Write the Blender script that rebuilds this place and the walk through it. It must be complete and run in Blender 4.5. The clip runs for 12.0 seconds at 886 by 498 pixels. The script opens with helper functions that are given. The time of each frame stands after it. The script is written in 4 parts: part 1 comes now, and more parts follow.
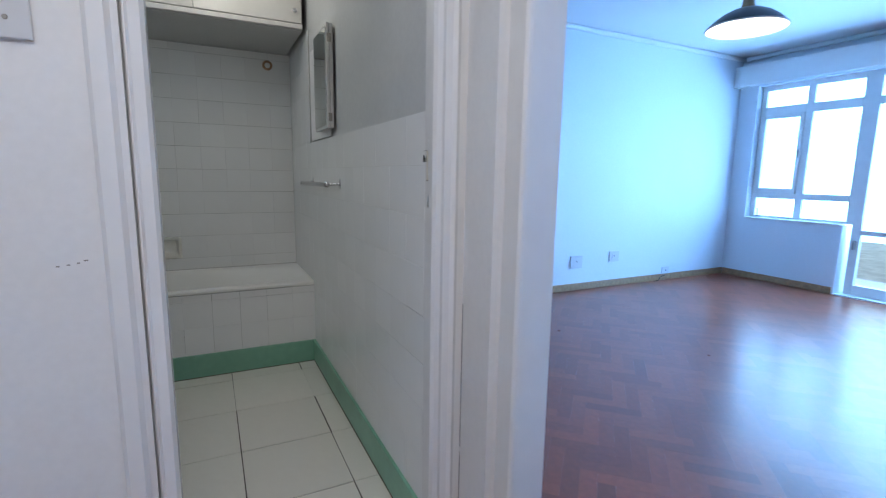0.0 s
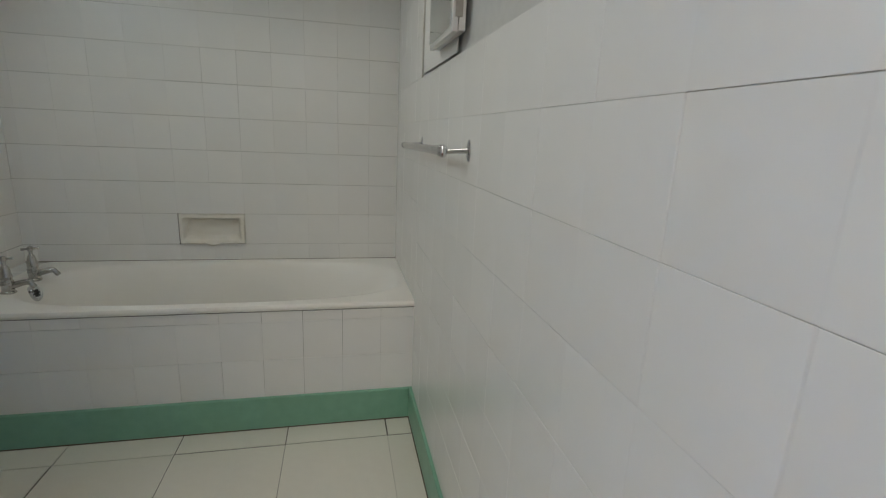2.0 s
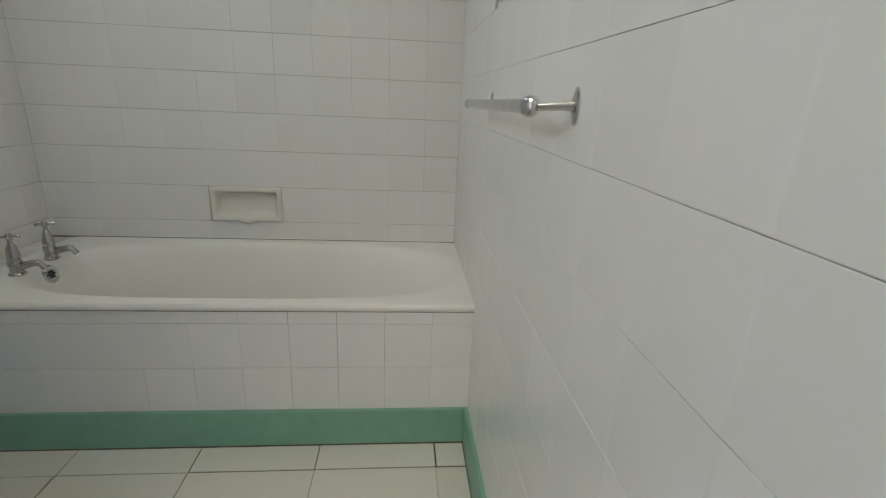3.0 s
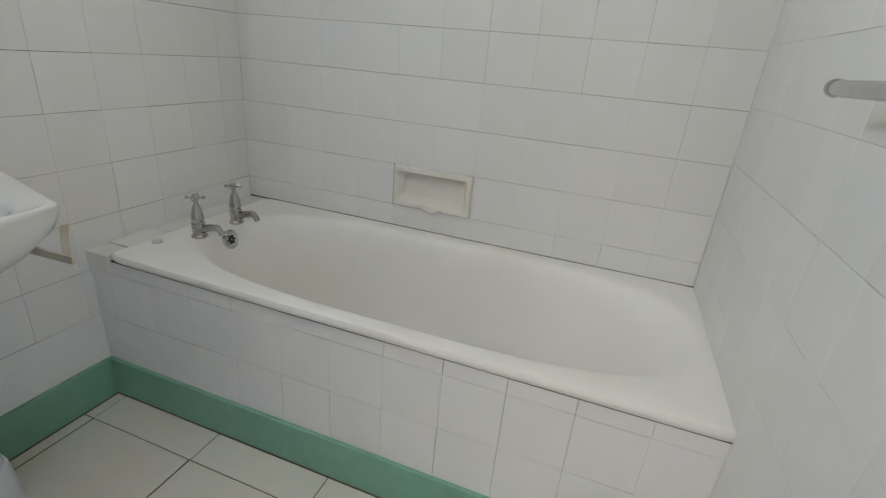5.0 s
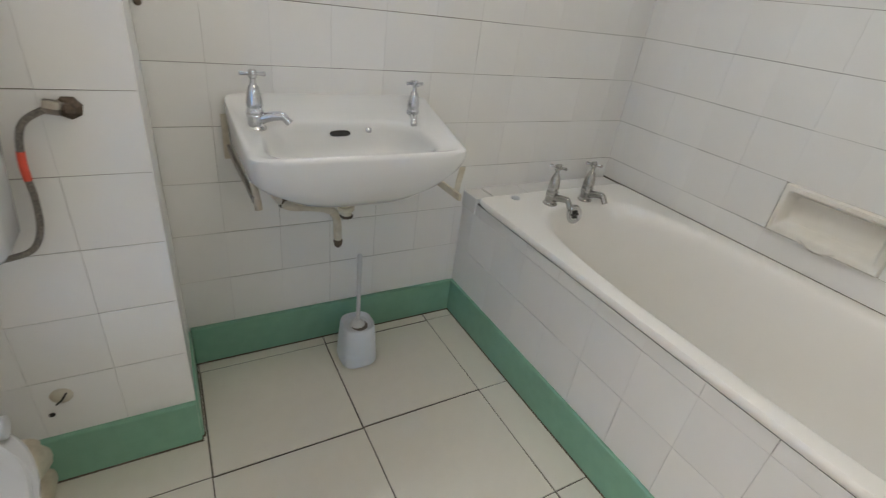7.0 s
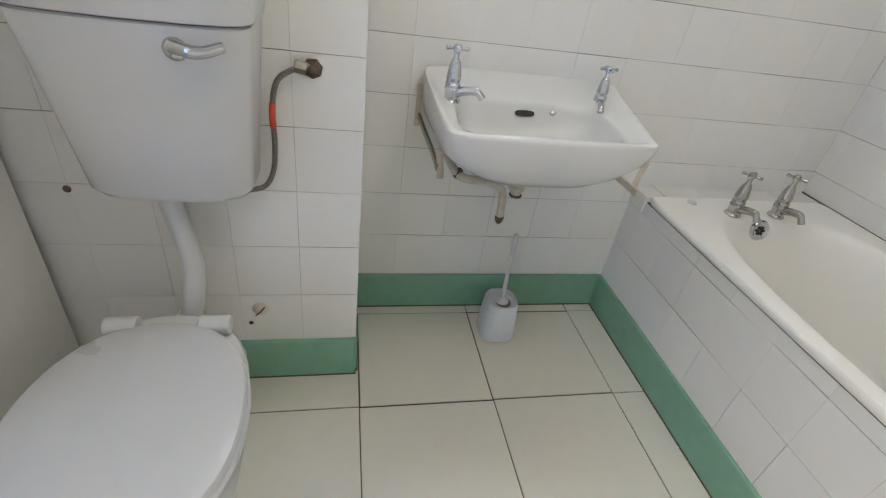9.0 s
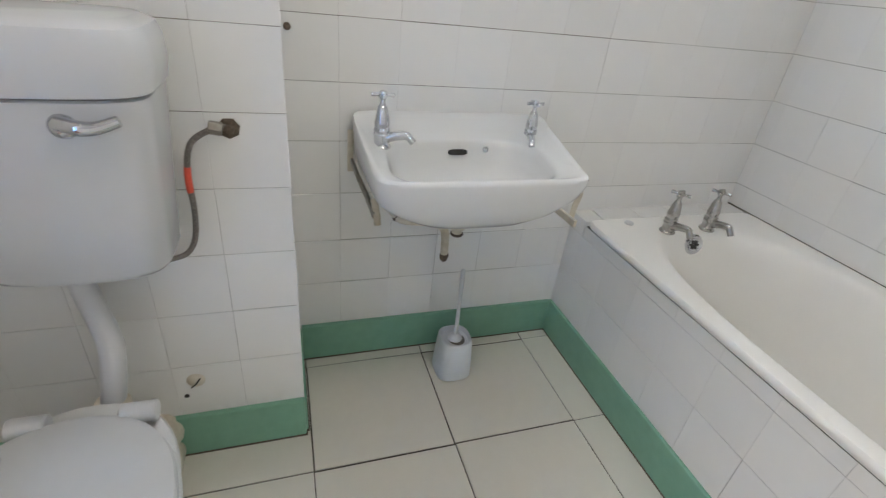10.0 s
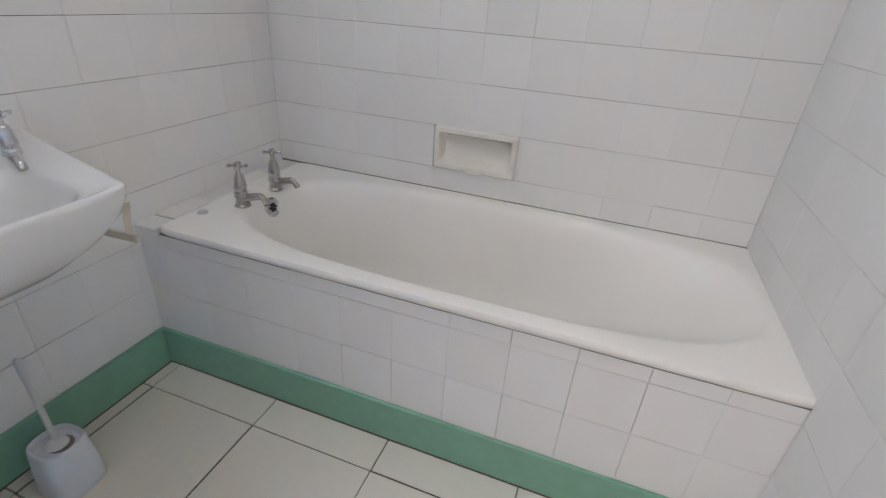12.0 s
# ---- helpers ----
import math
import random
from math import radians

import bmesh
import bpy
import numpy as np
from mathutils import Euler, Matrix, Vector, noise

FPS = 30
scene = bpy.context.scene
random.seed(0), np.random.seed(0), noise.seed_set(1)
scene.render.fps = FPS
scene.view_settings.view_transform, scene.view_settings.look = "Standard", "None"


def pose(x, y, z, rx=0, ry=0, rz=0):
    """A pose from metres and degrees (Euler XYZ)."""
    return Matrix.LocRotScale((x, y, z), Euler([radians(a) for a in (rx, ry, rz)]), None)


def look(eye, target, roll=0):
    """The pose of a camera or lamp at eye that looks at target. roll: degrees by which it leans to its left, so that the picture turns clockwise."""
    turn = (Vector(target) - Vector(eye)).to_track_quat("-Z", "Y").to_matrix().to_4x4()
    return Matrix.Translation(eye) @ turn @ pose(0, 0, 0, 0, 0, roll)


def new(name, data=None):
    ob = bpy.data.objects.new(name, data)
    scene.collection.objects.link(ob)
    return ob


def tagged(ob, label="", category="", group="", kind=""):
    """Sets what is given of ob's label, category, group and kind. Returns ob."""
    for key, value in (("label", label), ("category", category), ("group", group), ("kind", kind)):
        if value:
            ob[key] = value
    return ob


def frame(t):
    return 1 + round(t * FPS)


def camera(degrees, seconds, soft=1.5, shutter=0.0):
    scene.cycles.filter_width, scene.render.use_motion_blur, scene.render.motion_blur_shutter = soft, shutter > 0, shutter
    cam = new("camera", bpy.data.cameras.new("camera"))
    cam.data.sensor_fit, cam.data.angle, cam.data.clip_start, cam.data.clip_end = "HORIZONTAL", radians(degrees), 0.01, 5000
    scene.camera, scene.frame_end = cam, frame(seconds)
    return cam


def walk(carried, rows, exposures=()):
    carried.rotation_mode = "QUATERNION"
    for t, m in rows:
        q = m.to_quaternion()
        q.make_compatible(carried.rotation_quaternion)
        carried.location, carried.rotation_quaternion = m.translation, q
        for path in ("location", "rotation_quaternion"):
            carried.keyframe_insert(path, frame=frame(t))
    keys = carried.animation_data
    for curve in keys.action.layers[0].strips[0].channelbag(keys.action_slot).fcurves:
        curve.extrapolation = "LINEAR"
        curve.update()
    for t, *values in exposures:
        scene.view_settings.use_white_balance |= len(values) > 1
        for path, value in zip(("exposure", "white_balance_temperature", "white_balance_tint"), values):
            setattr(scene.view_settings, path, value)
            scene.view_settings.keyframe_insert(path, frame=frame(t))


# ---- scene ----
cam = camera(86.5, 12.0, 1.2, 0.25)
PATH = [
    (0, (-0.575, -3.024, 1.216), (0.302, -1.254, 0.907), 0.9),
    (0.5, (-0.512, -2.686, 1.226), (0.236, -0.858, 0.913), 1.0),
    (1, (-0.44, -2.347, 1.216), (0.18, -0.474, 0.89), 2.1),
    (1.5, (-0.384, -2.086, 1.217), (0.143, -0.192, 0.847), 2.6),
    (2, (-0.299, -1.811, 1.199), (0.13, 0.085, 0.729), 2.6),
    (2.5, (-0.256, -1.618, 1.186), (0.059, 0.28, 0.64), 2.7),
    (2.7, (-0.239, -1.533, 1.169), (0.032, 0.363, 0.595), 2.7),
    (4.3, (-0.249, -0.944, 1.166), (-0.589, 0.894, 0.455), 4.4),
    (4.5, (-0.296, -0.943, 1.177), (-0.669, 0.88, 0.442), 5.8),
    (5, (-0.331, -0.867, 1.155), (-0.919, 0.885, 0.392), 5.1),
    (5.5, (-0.359, -0.828, 1.154), (-1.11, 0.845, 0.357), 5.8),
    (6, (-0.356, -0.812, 1.141), (-1.362, 0.679, 0.267), 7.3),
    (6.5, (-0.387, -0.834, 1.132), (-1.661, 0.403, 0.211), 8.0),
    (7, (-0.412, -0.891, 1.149), (-1.9, 0.036, 0.187), 7.8),
    (7.5, (-0.417, -0.932, 1.15), (-1.977, -0.189, 0.143), 8.6),
    (7.7, (-0.414, -0.952, 1.144), (-1.998, -0.285, 0.121), 8.7),
    (9.3, (-0.436, -0.984, 1.151), (-2.062, -0.584, 0.056), 8.4),
    (9.5, (-0.45, -0.973, 1.167), (-2.086, -0.555, 0.094), 7.7),
    (10, (-0.473, -0.942, 1.184), (-2.098, -0.34, 0.186), 6.7),
    (10.5, (-0.492, -0.9, 1.19), (-2.027, -0.032, 0.247), 6.4),
    (11, (-0.51, -0.888, 1.195), (-1.79, 0.333, 0.262), 5.6),
    (11.5, (-0.506, -0.888, 1.204), (-1.392, 0.624, 0.25), 5.2),
    (12, (-0.488, -0.884, 1.175), (-1.041, 0.788, 0.227), 4.1),
]
walk(cam, [(t, look(eye, target, roll)) for t, eye, target, roll in PATH], [(0, -1.34, 6250, 9), (0.5, -1.44, 6350, 9), (1, -1.31, 6650, 9), (1.5, -1.07, 7250, 7), (2.0, -0.83, 7000, 7), (2.5, -0.7, 7050, 7), (4.5, -0.3, 6600, 9), (5.5, -0.22, 6750, 11), (7.5, 0.04, 7000, 13), (9.5, 0.22, 6700, 13), (12, -0.1, 6500, 18)])

# ---- world and lights ----
world = bpy.data.worlds.new("sky")
scene.world = world
world.use_nodes = True
wn = world.node_tree.nodes
sky = wn.new("ShaderNodeTexSky")
sky.sky_type, sky.sun_disc = "NISHITA", False
sky.sun_elevation, sky.sun_rotation = radians(48), radians(200)
wn["Background"].inputs[1].default_value = 0.15
world.node_tree.links.new(sky.outputs[0], wn["Background"].inputs[0])

def lamp(name, kind, m, power, color, size=0.1, size_y=None):
    d = bpy.data.lights.new(name, kind)
    d.energy, d.color = power, color
    if kind == "AREA":
        d.size = size
        if size_y:
            d.shape, d.size_y = "RECTANGLE", size_y
    elif kind == "SUN":
        d.angle = size
    else:
        d.shadow_soft_size = size
    ob = new(name, d)
    ob.matrix_world = m
    return ob

lamp("sun", "SUN", look((0, 0, 8), (1.5, 4.0, 0)), 3.0, (1.0, 0.95, 0.88), radians(0.5))
# daylight outside the living room's window and balcony door
lamp("daylight", "AREA", look((5.8, -1.0, 1.6), (2.0, -1.0, 1.1)), 1350, (0.2, 0.47, 1.0), 3.4, 2.1)
# lights added at the unseen bathroom and hall ceilings; bulb of the living room's pendant
lamp("bathroom_light", "POINT", pose(-0.5, -0.4, 2.36), 12.5, (1.0, 0.93, 0.82), 0.14)
# bluish light in the unseen high window assumed in the tap wall
lamp("assumed_window_light", "AREA", look((-1.80, -0.37, 2.17), (0.0, -0.36, 1.2)), 11, (0.74, 0.88, 1.0), 0.6, 0.5)
lamp("hall_fill", "AREA", look((-0.62, -3.2, 2.64), (-0.62, -3.2, 0)), 55, (0.97, 0.94, 0.96), 0.9, 0.9)
lamp("pendant_bulb", "POINT", pose(2.06, -1.33, 2.06), 26, (1.0, 0.8, 0.58), 0.04)

# ---- materials ----
def mat(name, color, rough=0.5, metal=0.0, bump=0.0, scale=40.0, vary=0.06, stain=None, stain_amt=0.0, stain_scale=3.0,
        rnd=0.0, coat=0.0, spec=0.5, trans=0.0, rough_var=0.06):
    m = bpy.data.materials.new(name)
    m.use_nodes = True
    n, l = m.node_tree.nodes, m.node_tree.links
    b = n["Principled BSDF"]
    b.inputs["Roughness"].default_value, b.inputs["Metallic"].default_value = rough, metal
    b.inputs["Coat Weight"].default_value = coat
    b.inputs["Coat Roughness"].default_value = 0.08
    b.inputs["Specular IOR Level"].default_value = spec
    b.inputs["Transmission Weight"].default_value = trans
    tc = n.new("ShaderNodeTexCoord")
    fine = n.new("ShaderNodeTexNoise")
    fine.inputs["Scale"].default_value, fine.inputs["Detail"].default_value = scale, 4
    l.new(tc.outputs["Object"], fine.inputs["Vector"])
    big = n.new("ShaderNodeTexNoise")
    big.inputs["Scale"].default_value, big.inputs["Detail"].default_value = stain_scale, 5
    l.new(tc.outputs["Object"], big.inputs["Vector"])
    hsv = n.new("ShaderNodeHueSaturation")
    hsv.inputs["Color"].default_value = (*color, 1)
    rng = n.new("ShaderNodeMapRange")
    rng.inputs[1].default_value, rng.inputs[2].default_value = 0.3, 0.7
    rng.inputs[3].default_value, rng.inputs[4].default_value = 1 - vary, 1 + vary
    l.new(fine.outputs["Fac"], rng.inputs[0])
    val = rng.outputs[0]
    if rnd:
        info = n.new("ShaderNodeObjectInfo")
        r2 = n.new("ShaderNodeMapRange")
        r2.inputs[3].default_value, r2.inputs[4].default_value = 1 - rnd, 1 + rnd
        l.new(info.outputs["Random"], r2.inputs[0])
        mul = n.new("ShaderNodeMath")
        mul.operation = "MULTIPLY"
        l.new(val, mul.inputs[0]), l.new(r2.outputs[0], mul.inputs[1])
        val = mul.outputs[0]
    l.new(val, hsv.inputs["Value"])
    col = hsv.outputs[0]
    if stain:
        mix = n.new("ShaderNodeMix")
        mix.data_type = "RGBA"
        sr = n.new("ShaderNodeMapRange")
        sr.inputs[1].default_value, sr.inputs[2].default_value, sr.inputs[4].default_value = 0.42, 0.8, stain_amt
        l.new(big.outputs["Fac"], sr.inputs[0]), l.new(sr.outputs[0], mix.inputs[0])
        l.new(col, mix.inputs[6])
        mix.inputs[7].default_value = (*stain, 1)
        col = mix.outputs[2]
    l.new(col, b.inputs["Base Color"])
    rr = n.new("ShaderNodeMapRange")
    rr.inputs[3].default_value, rr.inputs[4].default_value = max(rough - rough_var, 0.02), rough + rough_var
    l.new(big.outputs["Fac"], rr.inputs[0]), l.new(rr.outputs[0], b.inputs["Roughness"])
    if bump:
        bp = n.new("ShaderNodeBump")
        bp.inputs["Strength"].default_value, bp.inputs["Distance"].default_value = bump, 0.004
        l.new(fine.outputs["Fac"], bp.inputs["Height"]), l.new(bp.outputs[0], b.inputs["Normal"])
    return m

M_TILE = mat("white_glazed_tile", (0.79, 0.785, 0.765), 0.23, bump=0.03, scale=9, vary=0.015, stain=(0.7, 0.655, 0.54), stain_amt=0.45, stain_scale=1.2, rnd=0.02)
M_GROUT = mat("dirty_grout", (0.1, 0.085, 0.065), 0.9, bump=0.3, scale=60, vary=0.5, stain=(0.6, 0.57, 0.5), stain_amt=0.85, stain_scale=4.5)
M_GROUT_PALE = mat("painted_grout", (0.5, 0.49, 0.46), 0.8, bump=0.3, scale=60, vary=0.15, stain=(0.3, 0.28, 0.25), stain_amt=0.8, stain_scale=3.0)
M_FLOORTILE = mat("cream_floor_tile", (0.69, 0.665, 0.59), 0.3, bump=0.03, scale=30, rough_var=0.015, vary=0.012, stain=(0.62, 0.58, 0.49), stain_amt=0.2, stain_scale=14, rnd=0.03)
M_FLOORGROUT = mat("dark_floor_grout", (0.09, 0.08, 0.065), 0.95, bump=0.4, scale=80, vary=0.3, stain=(0.25, 0.22, 0.17), stain_amt=0.6, stain_scale=5)
M_GREEN = mat("green_skirting", (0.2, 0.41, 0.295), 0.35, bump=0.05, scale=25, vary=0.05, stain=(0.16, 0.32, 0.22), stain_amt=0.4, stain_scale=5)
M_PAINT = mat("white_paint", (0.74, 0.73, 0.71), 0.45, bump=0.06, scale=55, vary=0.02, stain=(0.64, 0.62, 0.58), stain_amt=0.3, stain_scale=2)
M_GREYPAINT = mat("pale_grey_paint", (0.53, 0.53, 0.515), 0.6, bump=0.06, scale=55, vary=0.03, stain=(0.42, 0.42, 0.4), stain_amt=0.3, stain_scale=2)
M_GLOSS = mat("white_gloss_paint", (0.74, 0.73, 0.71), 0.22, bump=0.08, scale=14, vary=0.02, stain=(0.66, 0.63, 0.57), stain_amt=0.3, stain_scale=3)
M_DOOR = mat("white_door_paint", (0.72, 0.71, 0.68), 0.35, bump=0.05, scale=30, vary=0.02, stain=(0.62, 0.59, 0.52), stain_amt=0.3, stain_scale=2)
M_CEIL = mat("ceiling_paint", (0.7, 0.7, 0.68), 0.8, bump=0.05, scale=80, vary=0.02)
M_ENAMEL = mat("white_bath_enamel", (0.83, 0.815, 0.775), 0.36, vary=0.01, scale=6, stain=(0.78, 0.735, 0.64), stain_amt=0.55, stain_scale=1.6)
M_CERAMIC = mat("white_ceramic", (0.68, 0.68, 0.67), 0.13, vary=0.01, scale=8, stain=(0.62, 0.6, 0.54), stain_amt=0.25, stain_scale=4)
M_SOAP = mat("cream_ceramic", (0.76, 0.735, 0.67), 0.2, vary=0.015, scale=12, stain=(0.62, 0.57, 0.46), stain_amt=0.5, stain_scale=9)
M_PLASTIC = mat("white_plastic", (0.58, 0.585, 0.59), 0.3, vary=0.015, scale=20)
M_CISTERN = mat("glossy_cistern_plastic", (0.6, 0.605, 0.61), 0.14, vary=0.01, scale=14, rough_var=0.02)
M_BRUSHPL = mat("frosted_plastic", (0.64, 0.67, 0.71), 0.35, vary=0.03, scale=20)
M_CHROME = mat("chrome", (0.62, 0.63, 0.65), 0.12, metal=1.0, vary=0.1, scale=60, stain=(0.35, 0.34, 0.32), stain_amt=0.6, stain_scale=30)
M_DULL = mat("dull_worn_chrome", (0.44, 0.43, 0.41), 0.24, metal=1.0, vary=0.12, scale=60, stain=(0.3, 0.28, 0.24), stain_amt=0.6, stain_scale=25)
M_ZINC = mat("worn_zinc", (0.62, 0.62, 0.61), 0.45, metal=0.5, vary=0.2, scale=90)
M_STEEL = mat("dull_steel", (0.36, 0.34, 0.31), 0.35, metal=1.0, vary=0.12, scale=80, stain=(0.2, 0.17, 0.13), stain_amt=0.6, stain_scale=25)
M_DARK = mat("dark_hole", (0.03, 0.028, 0.025), 0.8, vary=0.3)
M_RUST_SHADE = mat("rusty_dirt_and_shade", (0.12, 0.09, 0.065), 0.9, bump=0.6, scale=120, vary=0.4)
M_CREAM = mat("cream_painted_pipe", (0.62, 0.57, 0.47), 0.45, bump=0.3, scale=70, vary=0.08, stain=(0.4, 0.3, 0.18), stain_amt=0.7, stain_scale=14)
M_HOSE = mat("grey_braided_hose", (0.2, 0.18, 0.16), 0.45, metal=0.5, bump=0.8, scale=260, vary=0.35)
M_RED = mat("red_tape", (0.7, 0.09, 0.05), 0.5, vary=0.1)
M_MIRROR = mat("mirror_glass", (0.8, 0.84, 0.83), 0.02, metal=1.0, vary=0.0, rough_var=0.0)
M_GLASS = mat("clear_glass", (1, 1, 1), 0.01, trans=1.0, vary=0.0, rough_var=0.0)
M_BLUEWALL = mat("living_wall_paint", (0.66, 0.69, 0.72), 0.55, bump=0.05, scale=60, vary=0.02, stain=(0.6, 0.63, 0.66), stain_amt=0.4, stain_scale=1.5)
M_OAK = mat("varnished_skirting", (0.3, 0.17, 0.085), 0.35, bump=0.1, scale=30, vary=0.2)
M_PARQUET = mat("red_brown_parquet", (0.19, 0.05, 0.021), 0.28, scale=30, vary=0.12, stain=(0.14, 0.04, 0.025), stain_amt=0.4, stain_scale=2.5, rnd=0.24, spec=0.36, rough_var=0.015)
M_BLACK = mat("black_enamel_shade", (0.025, 0.022, 0.022), 0.3, vary=0.1)
M_SHADEIN = mat("white_shade_inside", (0.85, 0.83, 0.78), 0.5, vary=0.02)

# ---- helpers ----
def part(name, bm, material, parent=None, label="", smooth=False):
    me = bpy.data.meshes.new(name)
    bm.to_mesh(me)
    bm.free()
    if smooth:
        for p in me.polygons:
            p.use_smooth = True
        me.set_sharp_from_angle(angle=radians(40))
    me.materials.append(material)
    ob = new(name, me)
    if parent:
        ob.parent = parent
    if label:
        ob["label"] = label
    return ob

def thing(name, label, category, x=0, y=0, z=0, group="", kind=""):
    ob = new(name)
    ob.location = (x, y, z)
    ob.empty_display_size = 0.05
    ob.matrix_world = pose(x, y, z)
    return tagged(ob, label, category, group, kind)

def box(x0, x1, y0, y1, z0, z1, bev=0.0, seg=2, bm=None):
    b = bmesh.new()
    bmesh.ops.create_cube(b, size=1, matrix=Matrix.Translation(((x0 + x1) / 2, (y0 + y1) / 2, (z0 + z1) / 2)) @ Matrix.Diagonal((abs(x1 - x0), abs(y1 - y0), abs(z1 - z0), 1)))
    if bev:
        bmesh.ops.bevel(b, geom=list(b.edges), offset=bev, segments=seg, affect="EDGES", profile=0.5)
    return merge(bm, b)

def merge(bm, b, m=None):
    if m is not None:
        b.transform(m)
    if bm is None:
        return b
    vs = [bm.verts.new(v.co) for v in b.verts]
    b.verts.index_update()
    for f in b.faces:
        bm.faces.new([vs[v.index] for v in f.verts])
    b.free()
    return bm

def loft(rings, cap_start=True, cap_end=True, bm=None, close=True):
    bm = bm or bmesh.new()
    rows = [[bm.verts.new(p) for p in r] for r in rings]
    k = len(rows[0])
    for a, b in zip(rows, rows[1:]):
        for i in range(k if close else k - 1):
            j = (i + 1) % k
            bm.faces.new((a[i], a[j], b[j], b[i]))
    if cap_start:
        bm.faces.new(rows[0][::-1])
    if cap_end:
        bm.faces.new(rows[-1])
    bmesh.ops.recalc_face_normals(bm, faces=bm.faces)
    return bm

def lathe(profile, seg=20, m=None, bm=None):
    """Solid of revolution round z from (radius, height) pairs."""
    b = loft([[(max(r, 1e-4) * math.cos(2 * math.pi * i / seg), max(r, 1e-4) * math.sin(2 * math.pi * i / seg), h) for i in range(seg)] for r, h in profile])
    return merge(bm, b, m if m is not None else Matrix())

def tube(points, radius, seg=12, bm=None, radii=None):
    pts = [Vector(p) for p in points]
    rings, up = [], Vector((0.13, 0.31, 0.94)).normalized()
    for i, p in enumerate(pts):
        d = (pts[min(i + 1, len(pts) - 1)] - pts[max(i - 1, 0)]).normalized()
        s = d.cross(up).normalized()
        t = s.cross(d)
        r = radii[i] if radii else radius
        rings.append([p + s * r * math.cos(2 * math.pi * k / seg) + t * r * math.sin(2 * math.pi * k / seg) for k in range(seg)])
    return merge(bm, loft(rings))

def smooth_path(points, steps=8):
    pts = [Vector(p) for p in points]
    out = []
    for i in range(len(pts) - 1):
        a, b, c, d = pts[max(i - 1, 0)], pts[i], pts[i + 1], pts[min(i + 2, len(pts) - 1)]
        for k in range(steps):
            t = k / steps
            out.append(0.5 * (2 * b + (c - a) * t + (2 * a - 5 * b + 4 * c - d) * t * t + (3 * b - a - 3 * c + d) * t ** 3))
    return out + [pts[-1]]

def oval(cx, cy, ax, ay, z, n=2.0, k=64, skew=0.0):
    """Superellipse ring in a level plane."""
    out = []
    for i in range(k):
        a = 2 * math.pi * i / k
        c, s = math.cos(a), math.sin(a)
        x = math.copysign(abs(c) ** (2 / n), c)
        y = math.copysign(abs(s) ** (2 / n), s)
        out.append((cx + ax * x, cy + ay * y * (1 + skew * x), z))
    return out

# ---- bathroom shell ----
L, D, SK, RIM, DW, PX, PY, ZC = -1.75, 0.70, 0.14, 0.528, -1.705, -1.44, -0.94, 2.6
P = 0.155

def slab(name, x0, x1, y0, y1, z0, z1, material, label="", parent=None, bev=0.0):
    ob = part(name, box(x0, x1, y0, y1, z0, z1, bev), material, parent)
    if parent is None:
        tagged(ob, label, "wall" if "wall" in name else name.split("_")[0], kind="structure")
    return ob

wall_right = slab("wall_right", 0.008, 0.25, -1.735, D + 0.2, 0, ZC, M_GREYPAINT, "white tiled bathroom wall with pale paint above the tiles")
def niche_wall(x0, x1, y0, y1, z0, z1):
    """A wall slab with the soap dish's niche left open."""
    m = box(x0, x1, y0, y1, z0, 0.615)
    for a in ((x0, x1, y0, y1, 0.764, z1), (x0, -1.074, y0, y1, 0.615, 0.764), (-0.77, x1, y0, y1, 0.615, 0.764)):
        m = box(*a, bm=m)
    return m
wb = niche_wall(L - 0.2, 0.008, D + 0.008, D + 0.2, 0, ZC)
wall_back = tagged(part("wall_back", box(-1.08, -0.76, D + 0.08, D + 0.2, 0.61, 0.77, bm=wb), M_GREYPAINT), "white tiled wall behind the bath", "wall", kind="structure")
# high window out of view, assumed here to let bluish light in
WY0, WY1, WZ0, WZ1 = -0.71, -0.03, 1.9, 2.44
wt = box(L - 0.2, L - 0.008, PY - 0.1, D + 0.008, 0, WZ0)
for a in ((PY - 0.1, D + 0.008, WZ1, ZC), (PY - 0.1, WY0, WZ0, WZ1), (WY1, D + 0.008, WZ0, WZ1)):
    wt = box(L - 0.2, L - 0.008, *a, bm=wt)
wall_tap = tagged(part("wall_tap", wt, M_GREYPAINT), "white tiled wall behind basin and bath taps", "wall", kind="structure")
window_bath = tagged(new("assumed_window"), "unseen high bathroom window, assumed for the daylight", "window", kind="structure")
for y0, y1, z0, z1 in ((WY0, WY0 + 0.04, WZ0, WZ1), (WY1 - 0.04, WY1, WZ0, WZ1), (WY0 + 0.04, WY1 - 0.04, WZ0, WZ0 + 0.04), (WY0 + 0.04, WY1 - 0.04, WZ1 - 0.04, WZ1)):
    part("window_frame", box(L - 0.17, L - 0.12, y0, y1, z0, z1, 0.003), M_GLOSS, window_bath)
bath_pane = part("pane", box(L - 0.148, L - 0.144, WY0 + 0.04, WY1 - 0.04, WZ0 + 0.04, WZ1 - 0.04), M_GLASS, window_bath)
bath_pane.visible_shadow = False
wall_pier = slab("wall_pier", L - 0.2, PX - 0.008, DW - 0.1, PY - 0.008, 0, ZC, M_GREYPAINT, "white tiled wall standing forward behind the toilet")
wall_door = slab("wall_door", PX - 0.008, -0.785, DW - 0.10, DW, 0, ZC, M_PAINT, "painted wall beside the bathroom door")
slab("wall_over_door", -0.785, 0.1, DW - 0.10, DW, 2.09, ZC, M_PAINT, "painted wall above the bathroom door")
